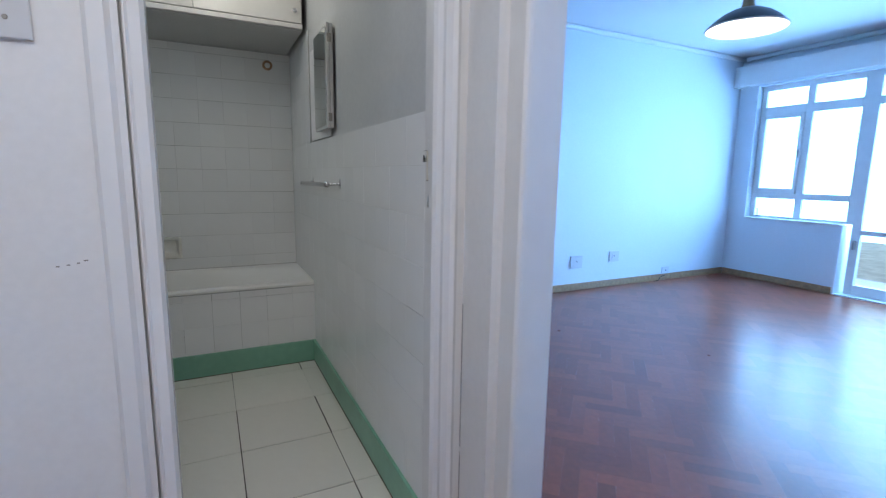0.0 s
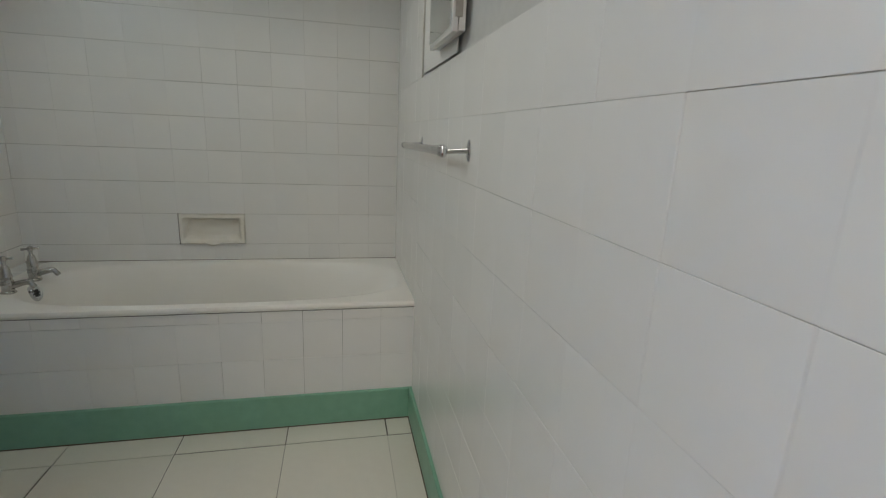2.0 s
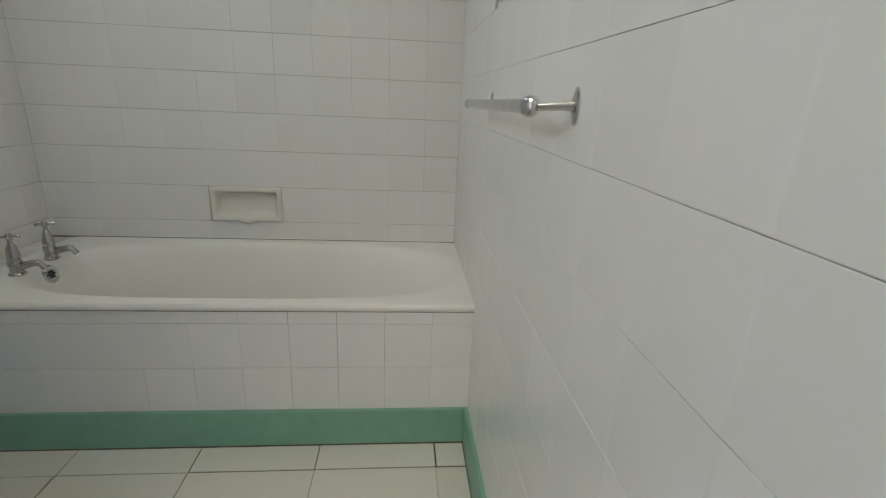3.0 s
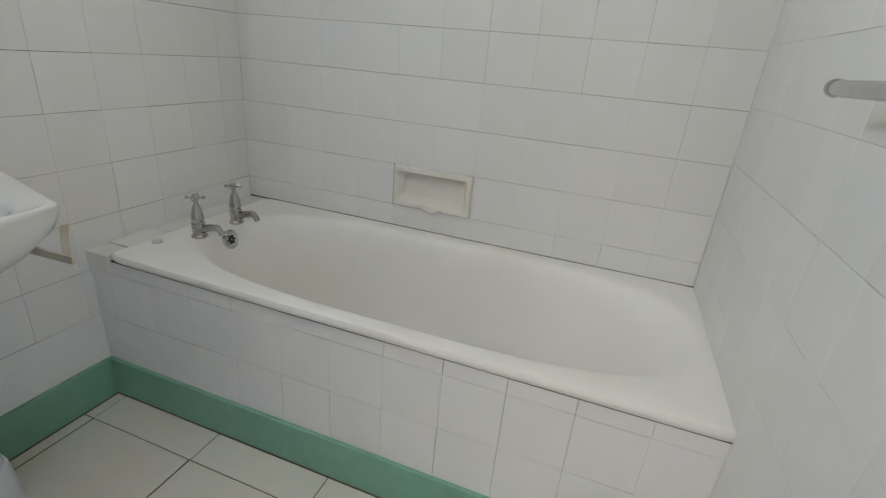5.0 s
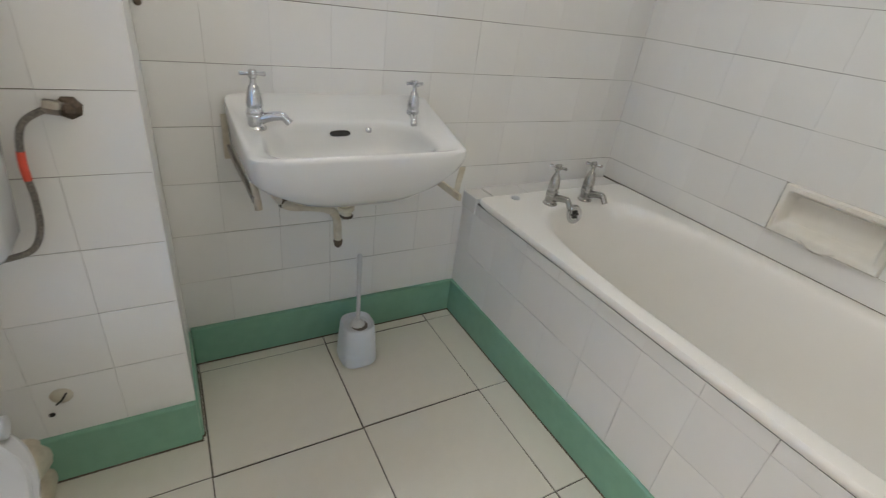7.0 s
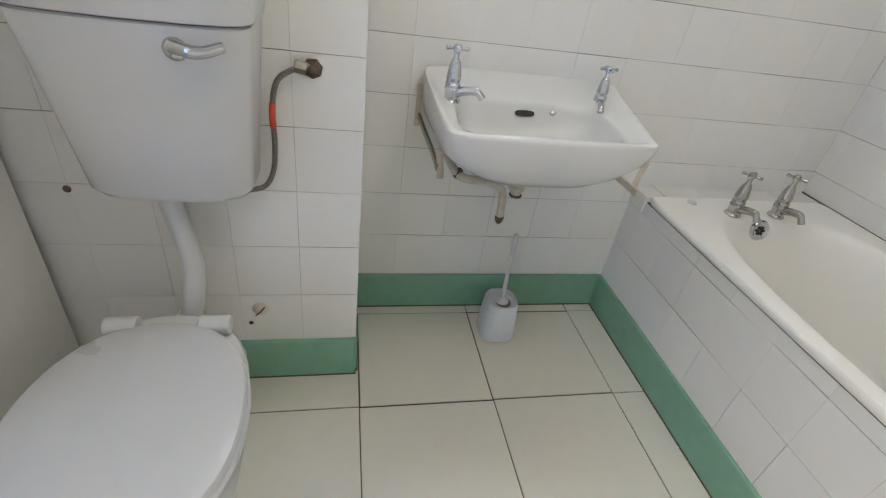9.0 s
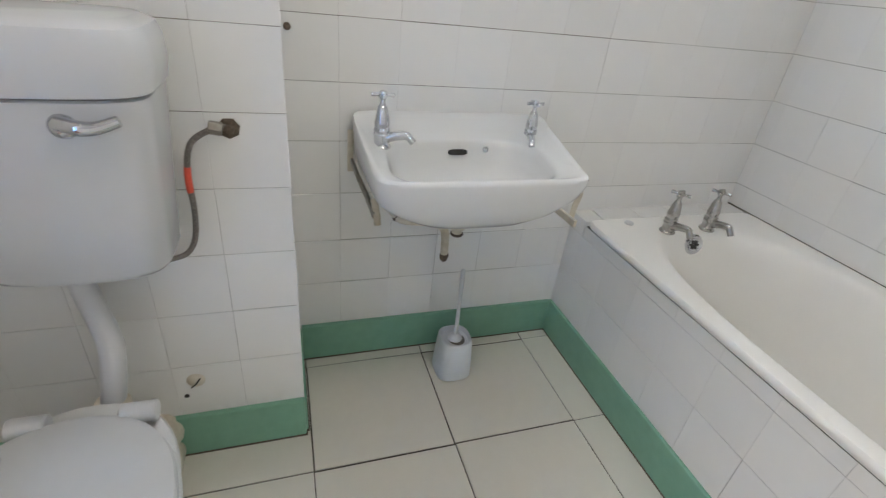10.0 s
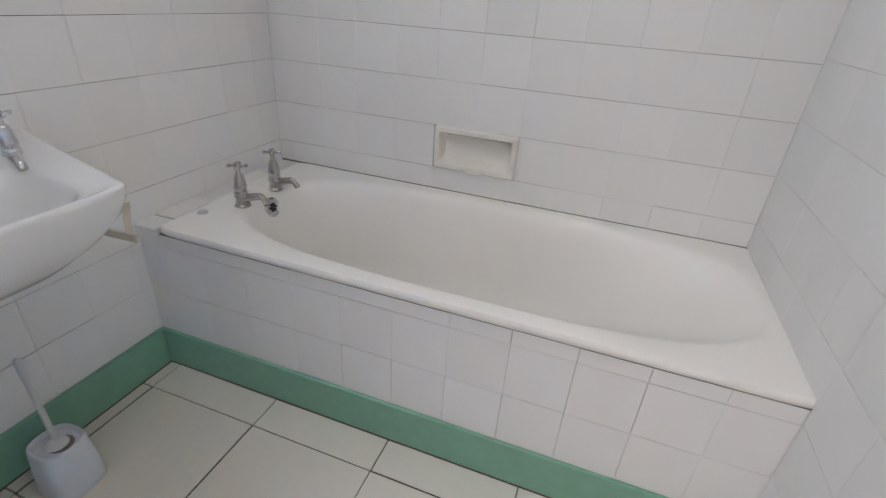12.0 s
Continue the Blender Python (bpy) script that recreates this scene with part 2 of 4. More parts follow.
ceiling = slab("ceiling", L - 0.2, 0.25, DW, D + 0.2, ZC, ZC + 0.12, M_CEIL, "white bathroom ceiling")
floor = slab("floor", L - 0.2, 0.0, DW - 0.1, D, -0.1, -0.003, M_FLOORGROUT, "cream ceramic floor tiles with dark grout")

TILES = {}
def tile_mesh(w, h, thick, bev, material):
    key = (round(w, 4), round(h, 4), thick, material.name)
    if key not in TILES:
        b = bmesh.new()
        o = [(0, 0), (w, 0), (w, h), (0, h)]
        i = [(bev, bev), (w - bev, bev), (w - bev, h - bev), (bev, h - bev)]
        r0 = [b.verts.new((x, y, -thick)) for x, y in o]
        r1 = [b.verts.new((x, y, -bev * 0.6)) for x, y in o]
        r2 = [b.verts.new((x, y, 0)) for x, y in i]
        for a, c in ((r0, r1), (r1, r2)):
            for k in range(4):
                b.faces.new((a[k], a[(k + 1) % 4], c[(k + 1) % 4], c[k]))
        b.faces.new(r2)
        me = bpy.data.meshes.new("tile")
        b.to_mesh(me)
        b.free()
        me.materials.append(material)
        TILES[key] = me
    return TILES[key]

RT = random.Random(7)
def tile_field(parent, origin, u, v, us, vs, gap_u, gap_v, material, thick=0.006, bev=0.00045, skip=None, jitter=0.0004, name="tile"):
    """Tiles between the joint lines us and vs of a plane; u x v points out of the wall."""
    o, u, v = Vector(origin), Vector(u), Vector(v)
    n = u.cross(v)
    for a, b in zip(us, us[1:]):
        for c, d in zip(vs, vs[1:]):
            if b - a < 0.012 or d - c < 0.012 or (skip and skip((a + b) / 2, (c + d) / 2)):
                continue
            gu, gv = gap_u * RT.choice((0.15, 0.5, 0.8, 1.5)), gap_v * RT.choice((0.5, 0.8, 1.1))
            me = tile_mesh(b - a - gu, d - c - gv, thick, bev, material)
            ob = new(name, me)
            ob.parent = parent
            p = o + u * (a + gu / 2) + v * (c + gv / 2) + n * RT.uniform(-jitter, jitter)
            tw = Matrix.Rotation(RT.uniform(-0.0009, 0.0009), 4, "X") @ Matrix.Rotation(RT.uniform(-0.0009, 0.0009), 4, "Y")
            ob.matrix_world = Matrix((( u.x, v.x, n.x, p.x), (u.y, v.y, n.y, p.y), (u.z, v.z, n.z, p.z), (0, 0, 0, 1))) @ tw

def cuts(a, b, phase, pitch):
    """Joint lines from a to b, through phase, one pitch apart."""
    k = math.floor((a - phase) / pitch) + 1
    out = [a]
    while phase + k * pitch < b - 1e-6:
        if phase + k * pitch - out[-1] > 0.012:
            out.append(phase + k * pitch)
        k += 1
    if b - out[-1] < 0.012:
        out.pop()
    return out + [b]

# green skirting, one length to each wall
def skirting(x0, x1, y0, y1):
    s = part("baseboard", box(x0, x1, y0, y1, -0.002, SK, 0.004), M_GREEN)
    part("dirty_seal", box(x0 - 0.003, x1 + 0.003, y0 - 0.003, y1 + 0.003, -0.001, 0.0035), M_RUST_SHADE, s)
    return tagged(s, "green painted skirting with dirty lower edge", "skirting", kind="structure")
skirting(L, -0.012, -0.008, 0.012)
skirting(-0.012, 0.008, -1.73, 0.012)
skirting(L - 0.008, L + 0.014, PY + 0.006, -0.008)
skirting(PX - 0.008, PX + 0.014, -1.70, PY)
skirting(L + 0.014, PX, PY - 0.01, PY + 0.006)
skirting(PX + 0.014, -0.82, DW - 0.002, DW + 0.016)

# ---- hall and living room shell ----
HX, HZ, WY = 0.10, 2.7, 0.84
slab("wall_hall_right", HX, 0.25, -1.96, -1.735, 0, HZ, M_PAINT, "painted wall between bathroom and living room doors")
slab("wall_over_living_door", HX, 0.25, -2.95, -1.96, 2.09, HZ, M_PAINT, "painted wall above the living room door")
slab("wall_hall_far", HX, 0.25, -4.4, -2.95, 0, HZ, M_PAINT, "painted hall wall")
slab("wall_hall_left", -1.55, -1.435, -4.4, DW, 0, HZ, M_PAINT, "painted hall wall")
slab("wall_hall_end", -1.55, 0.25, -4.55, -4.4, 0, HZ, M_PAINT, "painted hall end wall")
slab("ceiling_hall", -1.55, 0.25, -4.55, DW, HZ, HZ + 0.12, M_CEIL, "white hall ceiling")
floor_hall = slab("floor_hall", -1.55, 0.25, -4.55, DW - 0.1, -0.1, 0.0, M_PARQUET, "red brown parquet hall floor")
WX = 5.47
slab("wall_sockets", 0.25, WX + 0.22, WY, WY + 0.2, 0, HZ, M_BLUEWALL, "pale painted living room wall with sockets")
slab("wall_window_low", WX, WX + 0.22, -0.42, WY, 0, 0.75, M_BLUEWALL, "pale wall under the living room window")
slab("wall_window_side", WX, WX + 0.22, 0.62, WY, 0.75, 2.34, M_BLUEWALL, "pale wall beside the living room window")
slab("wall_window_top", WX, WX + 0.22, -4.4, WY, 2.34, HZ, M_BLUEWALL, "pale wall above the living room window")
slab("wall_window_far", WX, WX + 0.22, -4.4, -2.7, 0, 2.34, M_BLUEWALL, "pale wall beside the balcony door")
slab("wall_living_end", 0.25, WX + 0.22, -4.55, -4.4, 0, HZ, M_BLUEWALL, "pale living room end wall")
slab("ceiling_living", 0.25, WX + 0.22, -4.55, WY + 0.2, HZ, HZ + 0.12, M_CEIL, "white living room ceiling")
floor_living = slab("floor_living", 0.25, WX, -4.4, WY, -0.1, -0.004, M_PARQUET, "glossy red brown parquet floor")

def prism(poly, z0, z1):
    """An upright extrusion of a plan outline."""
    return loft([[(x, y, z0) for x, y in poly], [(x, y, z1) for x, y in poly]])

# ---- bathroom door and its frame ----
door_frame = tagged(new("door_frame"), "white painted frame of the bathroom door", "door frame", kind="structure")
part("jamb", prism([(0.0, -1.735), (0.1, -1.735), (0.1, -1.802), (0.075, -1.806), (0.062, -1.815), (0.05, -1.806), (0.03, -1.803), (0.018, -1.81), (0.004, -1.806), (-0.004, -1.795), (-0.004, -1.772), (0.0, -1.768)], 0, 2.03), M_GLOSS, door_frame)
# groove added to this jamb for the dark line of the door's hinge gap
part("jamb", prism([(-0.785, -1.7), (-0.722, -1.7), (-0.722, -1.762), (-0.682, -1.762), (-0.676, -1.768), (-0.676, -1.812), (-0.684, -1.822), (-0.705, -1.824), (-0.712, -1.817), (-0.7155, -1.818), (-0.716, -1.79), (-0.7215, -1.79), (-0.722, -1.818), (-0.735, -1.818), (-0.745, -1.828), (-0.775, -1.824), (-0.785, -1.812)], 0, 2.03), M_GLOSS, door_frame)
part("head", box(-0.785, 0.1, -1.824, -1.7, 2.03, 2.09, 0.004), M_GLOSS, door_frame)
strike = thing("strike_plate", "chipped steel strike plate set in the white jamb", "strike plate", -0.001, -1.766, 1.222)
def chip(outline, x0, x1):
    """A thin slip standing on the jamb, from its outline in y and z."""
    return loft([[(x0, y, z) for y, z in outline], [(x1, y, z) for y, z in outline]])
part("plate", chip([(0.005, 0.093), (0.001, 0.1), (-0.003, 0.096), (-0.0045, 0.08), (-0.004, 0.03), (-0.0055, -0.03), (-0.007, -0.06), (0.0, -0.06), (0.001, -0.02), (0.002, 0.03)], -0.0016, 0.002), M_ZINC, strike)
part("bolt_recess", chip([(0.0158, 0.063), (0.0064, 0.064), (0.0028, 0.02), (0.002, -0.02), (0.0152, -0.0207), (0.016, 0.02)], -0.0011, 0.002), M_CREAM, strike, "cream bolt recess")
# shadow along the recess's lower edge, painted as a dark slip
part("recess_shadow", chip([(0.0156, -0.021), (0.003, -0.0205), (0.003, -0.0225), (0.0156, -0.023)], -0.0012, 0.002), M_RUST_SHADE, strike)
part("latch_hole", chip([(0.0416, 0.032), (0.0164, 0.0318), (0.0164, 0.05), (0.0185, 0.0465), (0.025, 0.0431), (0.0325, 0.0462), (0.0372, 0.052), (0.0405, 0.05)], -0.0013, 0.002), M_DARK, strike, "dark chipped latch hole")
part("latch_keeper", chip([(0.0235, 0.0325), (0.0175, 0.0325), (0.0175, 0.045), (0.0235, 0.042)], -0.0018, 0.002), M_STEEL, strike)
part("paint_crack", chip([(0.034, 0.0645), (0.016, 0.0655), (0.016, 0.0648), (0.034, 0.0638)], -0.0009, 0.002), M_RUST_SHADE, strike)
part("broken_end", chip([(-0.001, -0.066), (-0.0055, -0.0655), (-0.007, -0.0985), (0.0025, -0.0995), (0.0015, -0.08)], -0.003, 0.002), M_CHROME, strike)
part("break_gap", chip([(-0.0005, -0.0605), (-0.0065, -0.0605), (-0.005, -0.0655), (-0.0015, -0.066)], -0.0012, 0.002), M_DARK, strike)

door = tagged(new("door_1"), "open white painted bathroom door with steel handle", "door", kind="structure")
door.matrix_world = pose(-0.722, -1.645, 0.008, 0, 0, 179.2)
leaf = part("leaf", box(0.0, 0.69, 0.0, 0.04, 0.0, 2.015, 0.002), M_DOOR, door)
for z in (0.25, 1.05, 1.78):
    part("hinge", lathe([(0.006, z - 0.05), (0.007, z - 0.048), (0.007, z + 0.048), (0.006, z + 0.05)], 10, Matrix.Translation((-0.004, -0.004, 0))), M_STEEL, door)
handle = part("handle_plate", box(0.655, 0.685, -0.006, 0.0, 1.19, 1.358, 0.0015), M_STEEL, door, "dull steel lever handle on a long plate")
hm = Matrix.Translation((0.67, -0.004, 1.308)) @ Matrix.Rotation(radians(90), 4, "X")
part("lever", lathe([(0.014, 0.0), (0.012, 0.02), (0.009, 0.042)], 14, hm), M_STEEL, handle, smooth=True)
part("lever_grip", tube(smooth_path([(0.67, -0.044, 1.308), (0.65, -0.052, 1.309), (0.61, -0.054, 1.308), (0.565, -0.05, 1.306)]), 0.008, 10), M_STEEL, handle, smooth=True)
part("keyhole", lathe([(0.006, 0), (0.006, 0.0015)], 12, Matrix.Translation((0.67, -0.0065, 1.225)) @ Matrix.Rotation(radians(90), 4, "X")), M_DARK, handle)

# ---- bath ----
bath = thing("bathtub", "white enamel bathtub with cream stained inside", "bathtub", -0.85, 0.35, 0.1)
bath_m = Matrix.Translation((0.85, -0.35, -0.1))
BX0, BX1 = -1.663, 0.03
cx, hx, cy, hy = (BX0 + BX1) / 2, (BX1 - BX0) / 2, 0.35, 0.352
ocx, ohx, ocy, ohy = -0.79, 0.75, 0.352, 0.292
rings = [oval(cx, cy, hx - 0.004, hy - 0.004, 0.506, 40, 96), oval(cx, cy, hx, hy, 0.512, 40, 96), oval(cx, cy, hx, hy, 0.523, 40, 96), oval(cx, cy, hx - 0.004, hy - 0.004, 0.5295, 40, 96),
         oval(cx, cy, hx - 0.012, hy - 0.012, 0.531, 30, 96)]
for grow, z, n in ((0.028, 0.5305, 3.3), (0.016, 0.5285, 3.2), (0.005, 0.523, 3.1), (-0.004, 0.514, 3.1), (-0.012, 0.5, 3.0), (-0.022, 0.475, 3.0), (-0.034, 0.44, 3.0), (-0.055, 0.33, 3.0), (-0.075, 0.24, 3.0), (-0.1, 0.185, 3.0), (-0.14, 0.16, 2.8), (-0.2, 0.152, 2.6)):
    slope = max(0, 0.516 - z) * 0.45
    rings.append(oval(ocx - slope * 0.55, ocy, ohx + grow - slope * 0.55, ohy + grow * 0.72, z, n, 96))
tub_bm = loft(rings, cap_start=False)
tub_bm.transform(bath_m)
shell = part("tub", tub_bm, M_ENAMEL, bath, smooth=True)
ov_m = bath_m @ Matrix.Translation((-1.524, 0.335, 0.492)) @ Matrix.Rotation(radians(78), 4, "Y")
ovf = part("overflow", lathe([(0.034, -0.01), (0.035, 0.004), (0.031, 0.01), (0.025, 0.008), (0.023, 0.006)], 24, ov_m), M_CHROME, bath, "chrome overflow grating", smooth=True)
for i in range(6):
    a = i * math.pi / 3
    part("slot", box(-0.0035, 0.0035, 0.005, 0.016, 0.0075, 0.0098, 0.0, bm=None), M_DARK, ovf).matrix_local = ov_m @ Matrix.Rotation(a, 4, "Z")
part("tap_hole_cap", lathe([(0.016, 0.53), (0.016, 0.534), (0.012, 0.537)], 18, bath_m @ Matrix.Translation((-1.622, 0.135, 0))), M_PLASTIC, bath, "white plastic tap hole plug", smooth=True)

def cross_tap(name, label, m, scale, reach, drop, metal=M_CHROME):
    """A pillar tap: base, column, bonnet, spout, cross head. Local z up, spout towards +x."""
    t = tagged(new(name), label, "tap", "chrome pillar taps")
    t.matrix_world = m @ Matrix.Diagonal((scale, scale, scale, 1))
    part("base", lathe([(0.024, 0), (0.025, 0.003), (0.023, 0.007), (0.019, 0.010), (0.0185, 0.028), (0.021, 0.032), (0.021, 0.036), (0.0185, 0.04)], 20), metal, t, smooth=True)
    part("column", lathe([(0.0195, 0.04), (0.0205, 0.046), (0.017, 0.052), (0.019, 0.058), (0.019, 0.064), (0.015, 0.09), (0.0115, 0.103), (0.008, 0.106), (0.0065, 0.112), (0.0065, 0.122)], 20), metal, t, smooth=True)
    pts = smooth_path([(0.008, 0, 0.024), (0.035, 0, 0.034), (0.062, 0, 0.038), (reach - 0.012, 0, 0.034), (reach, 0, 0.034 - drop)], 6)
    k = len(pts)
    part("spout", tube(pts, 0.01, 12, radii=[0.0135 - 0.004 * min(1, i / k * 1.5) for i in range(k)]), metal, t, smooth=True)
    head = part("cross_head", lathe([(0.007, 0.12), (0.010, 0.124), (0.010, 0.136), (0.008, 0.14), (0.002, 0.141)], 14), metal, t, smooth=True)
    for a in (20, 110, 200, 290):
        part("arm", tube([(0.006, 0, 0.131), (0.016, 0, 0.131), (0.027, 0, 0.131), (0.029, 0, 0.131)], 0.004, 8, radii=[0.004, 0.004, 0.006, 0.0035]), metal, head, smooth=True).matrix_local = Matrix.Rotation(radians(a), 4, "Z")
    return t

cross_tap("bath_tap", "worn chrome cross-head bath tap on the tub rim", pose(-1.556, 0.238, 0.5285, 0, 0, 12), 1.04, 0.08, 0.018, M_DULL)
cross_tap("bath_tap", "worn chrome cross-head bath tap on the tub rim", pose(-1.556, 0.405, 0.5285, 0, 0, 12), 1.04, 0.08, 0.018, M_DULL)

# tiled casing of the bath, with the ledge at the tap end
bath_casing = tagged(new("bath_panel"), "white tiled front panel and ledge of the bath", "bath panel", kind="structure")
part("masonry", box(L, 0.006, 0.0065, 0.06, 0.0, 0.505), M_GROUT, bath_casing)
part("dark_joint", box(-1.66, 0.004, 0.003, 0.0064, 0.5, 0.5058), M_DARK, bath_casing)
part("ledge_core", box(L - 0.006, -1.668, 0.0065, D + 0.004, 0.0, 0.5215), M_GROUT, bath_casing)
US = cuts(L, 0.006, -0.136, 0.1538)
tile_field(bath_casing, (0, 0.002, 0), (1, 0, 0), (0, 0, 1), US, [SK, 0.302, 0.462], 0.0008, 0.0016, M_TILE)
tile_field(bath_casing, (0, 0.002, 0), (1, 0, 0), (0, 0, 1), [u for u in US if u > -1.66 or u == L], [0.462, 0.5044], 0.001, 0.0022, M_TILE, skip=lambda u, v: u < -1.64)
part("tile", box(L, -1.664, -0.004, 0.07, 0.464, 0.524, 0.004), M_TILE, bath_casing)
part("tile", box(L, -1.668, 0.072, 0.225, 0.51, 0.527, 0.003), M_TILE, bath_casing)
part("tile", box(L, -1.668, 0.227, 0.38, 0.51, 0.527, 0.003), M_TILE, bath_casing)
part("tile", box(L, -1.668, 0.382, 0.535, 0.51, 0.527, 0.003), M_TILE, bath_casing)
part("tile", box(L, -1.668, 0.537, 0.698, 0.51, 0.527, 0.003), M_TILE, bath_casing)

# ---- soap dish in the back wall ----
soap = thing("soap_dish", "white ceramic soap dish set into the tiled wall", "soap dish", -0.92, D, 0.69)
def rect_ring(x0, x1, z0, z1, y, r=0.008, k=6):
    out = []
    for (qx, qz, a0) in ((x1 - r, z1 - r, 0), (x0 + r, z1 - r, 90), (x0 + r, z0 + r, 180), (x1 - r, z0 + r, 270)):
        for i in range(k):
            a = radians(a0 + 90 * i / (k - 1))
            out.append((qx + r * math.cos(a), y, qz + r * math.sin(a)))
    return out
part("dish", loft([rect_ring(-0.153, 0.153, -0.077, 0.077, 0.004), rect_ring(-0.153, 0.153, -0.077, 0.077, -0.006), rect_ring(-0.148, 0.148, -0.072, 0.072, -0.013),
    rect_ring(-0.136, 0.136, -0.058, 0.06, -0.014), rect_ring(-0.13, 0.13, -0.05, 0.055, -0.008), rect_ring(-0.126, 0.126, -0.044, 0.051, 0.008, 0.014), rect_ring(-0.118, 0.118, -0.034, 0.045, 0.02, 0.02)], cap_start=False), M_SOAP, soap, smooth=True)
part("lip", loft(
    [[(x, y - 0.012, z - 0.072) for x, y, z in ((-0.05, 0, 0.006), (-0.02, 0, -0.01), (0.0, 0, -0.013), (0.02, 0, -0.01), (0.05, 0, 0.006))],
     [(x, y - 0.02, z - 0.068) for x, y, z in ((-0.045, 0, 0.006), (-0.018, 0, -0.007), (0.0, 0, -0.01), (0.018, 0, -0.007), (0.045, 0, 0.006))]]), M_SOAP, soap)

# ---- basin ----
basin = thing("wash_basin", "white ceramic wall-hung basin with stained underside", "basin", -1.75, -0.5, 0.65)
def basin_ring(grow, z, n=5.0, k=72, zback=None, x0=-1.752, x1=-1.318, lift=0.0, steep=3):
    """Plan outline of the basin, wider at the wall; z may rise towards the wall."""
    cxm, ax = (x0 + x1) / 2, (x1 - x0) / 2 + grow
    out = []
    for i in range(k):
        a = 2 * math.pi * (i + 0.5) / k
        c, s = math.cos(a), math.sin(a)
        px = math.copysign(abs(c) ** (2 / n), c)
        py = math.copysign(abs(s) ** (2 / n), s)
        f = (px + 1) / 2
        hi, lo = -0.2 + (-0.285 + 0.2) * f, -0.775 + (-0.777 + 0.775) * f
        yc, yh = (hi + lo) / 2, (hi - lo) / 2 + grow
        bow = 0.012 * (1 - py * py) * max(0, px)
        zz = z if zback is None else z + (zback - z) * (1 - f) ** steep
        zz += lift * abs(py) ** 4 * f * (1 + 0.4 * py)
        out.append((min(max(cxm + ax * px + bow, -1.752), 0), yc + yh * py, zz))
    return out
def bowl_ring(grow, z, n, k=72):
    out = []
    for i in range(k):
        a = 2 * math.pi * (i + 0.5) / k
        c, s = math.cos(a), math.sin(a)
        px, py = math.copysign(abs(c) ** (2 / n), c), math.copysign(abs(s) ** (2 / n), s)
        f = (px + 1) / 2
        out.append((-1.494 + (0.149 + grow) * px, -0.5 - 0.036 * f + (0.205 + 0.003 * f + grow) * py, z))
    return out
bm_ = Matrix.Translation((1.75, 0.5, -0.65))
b = loft([basin_ring(-0.175, 0.672, 2.6, x1=-1.39), basin_ring(-0.122, 0.6745, 2.8, x1=-1.365, lift=0.025), basin_ring(-0.072, 0.682, 3.2, x1=-1.345, lift=0.045), basin_ring(-0.038, 0.694, 4.2, x1=-1.325, lift=0.055), basin_ring(-0.015, 0.72, 6.5, lift=0.046), basin_ring(-0.004, 0.747, 10, lift=0.028), basin_ring(-0.001, 0.787, 13, lift=0.006), basin_ring(0.0, 0.812, 16, zback=0.845),
    basin_ring(-0.002, 0.819, 16, zback=0.852), basin_ring(-0.007, 0.8225, 16, zback=0.854, steep=5), basin_ring(-0.016, 0.8215, 14, zback=0.85, steep=7),
    bowl_ring(0.012, 0.8095, 3.6), bowl_ring(0.004, 0.807, 3.5), bowl_ring(-0.002, 0.8, 3.4), bowl_ring(-0.008, 0.786, 3.3), bowl_ring(-0.022, 0.75, 3.1), bowl_ring(-0.05, 0.71, 3.0), bowl_ring(-0.09, 0.696, 2.5), bowl_ring(-0.13, 0.692, 2.2)])
b.transform(bm_)
part("bowl", b, M_CERAMIC, basin, smooth=True)
sm = bm_ @ Matrix.Translation((-1.628, -0.505, 0.778)) @ Matrix.Rotation(radians(70), 4, "Y")
part("overflow_slot", loft([oval(0, 0, 0.008, 0.027, -0.002, 3, 24), oval(0, 0, 0.008, 0.027, 0.0045, 3, 24)]), M_DARK, basin, "dark overflow slot")
bpy.data.objects["overflow_slot"].matrix_local = sm
part("chain_stay", lathe([(0.008, 0), (0.008, 0.006), (0.004, 0.009)], 14, bm_ @ Matrix.Translation((-1.63, -0.425, 0.785)) @ Matrix.Rotation(radians(75), 4, "Y")), M_CHROME, basin, "small chrome chain stay", smooth=True)
part("waste_pipe", tube(smooth_path([(0.21, -0.015, 0.02), (0.21, -0.015, -0.04), (0.21, -0.012, -0.078)], 6), 0.015, 14), M_CREAM, basin, "stained cream waste outlet", smooth=True)
part("waste_nut", lathe([(0.018, -0.007), (0.023, -0.005), (0.023, 0.005), (0.018, 0.007)], 12, Matrix.Translation((0.21, -0.014, -0.05))), M_CREAM, basin)
part("rust_ring", lathe([(0.0165, -0.004), (0.0185, 0.0), (0.0165, 0.004)], 12, Matrix.Translation((0.21, -0.012, -0.074))), M_RUST_SHADE, basin)
part("old_pipe", tube(smooth_path([(-0.002, -0.19, -0.03), (0.06, -0.17, -0.06), (0.11, -0.145, -0.075), (0.112, -0.085, -0.084), (0.108, -0.035, -0.098), (0.098, -0.006, -0.13), (0.088, 0.004, -0.215)], 6), 0.0125, 12), M_CREAM, basin, "cream painted old pipe with rust", smooth=True)
part("pipe_collar", lathe([(0.014, -0.008), (0.017, -0.005), (0.017, 0.005), (0.014, 0.008)], 10, Matrix.Translation((0.095, -0.155, -0.07)) @ Matrix.Rotation(radians(60), 4, "X")), M_RUST_SHADE, basin)
part("rust_end", lathe([(0.004, -0.022), (0.011, -0.014), (0.0145, 0.0), (0.0125, 0.01)], 10, Matrix.Translation((0.088, 0.004, -0.22))), M_RUST_SHADE, basin)
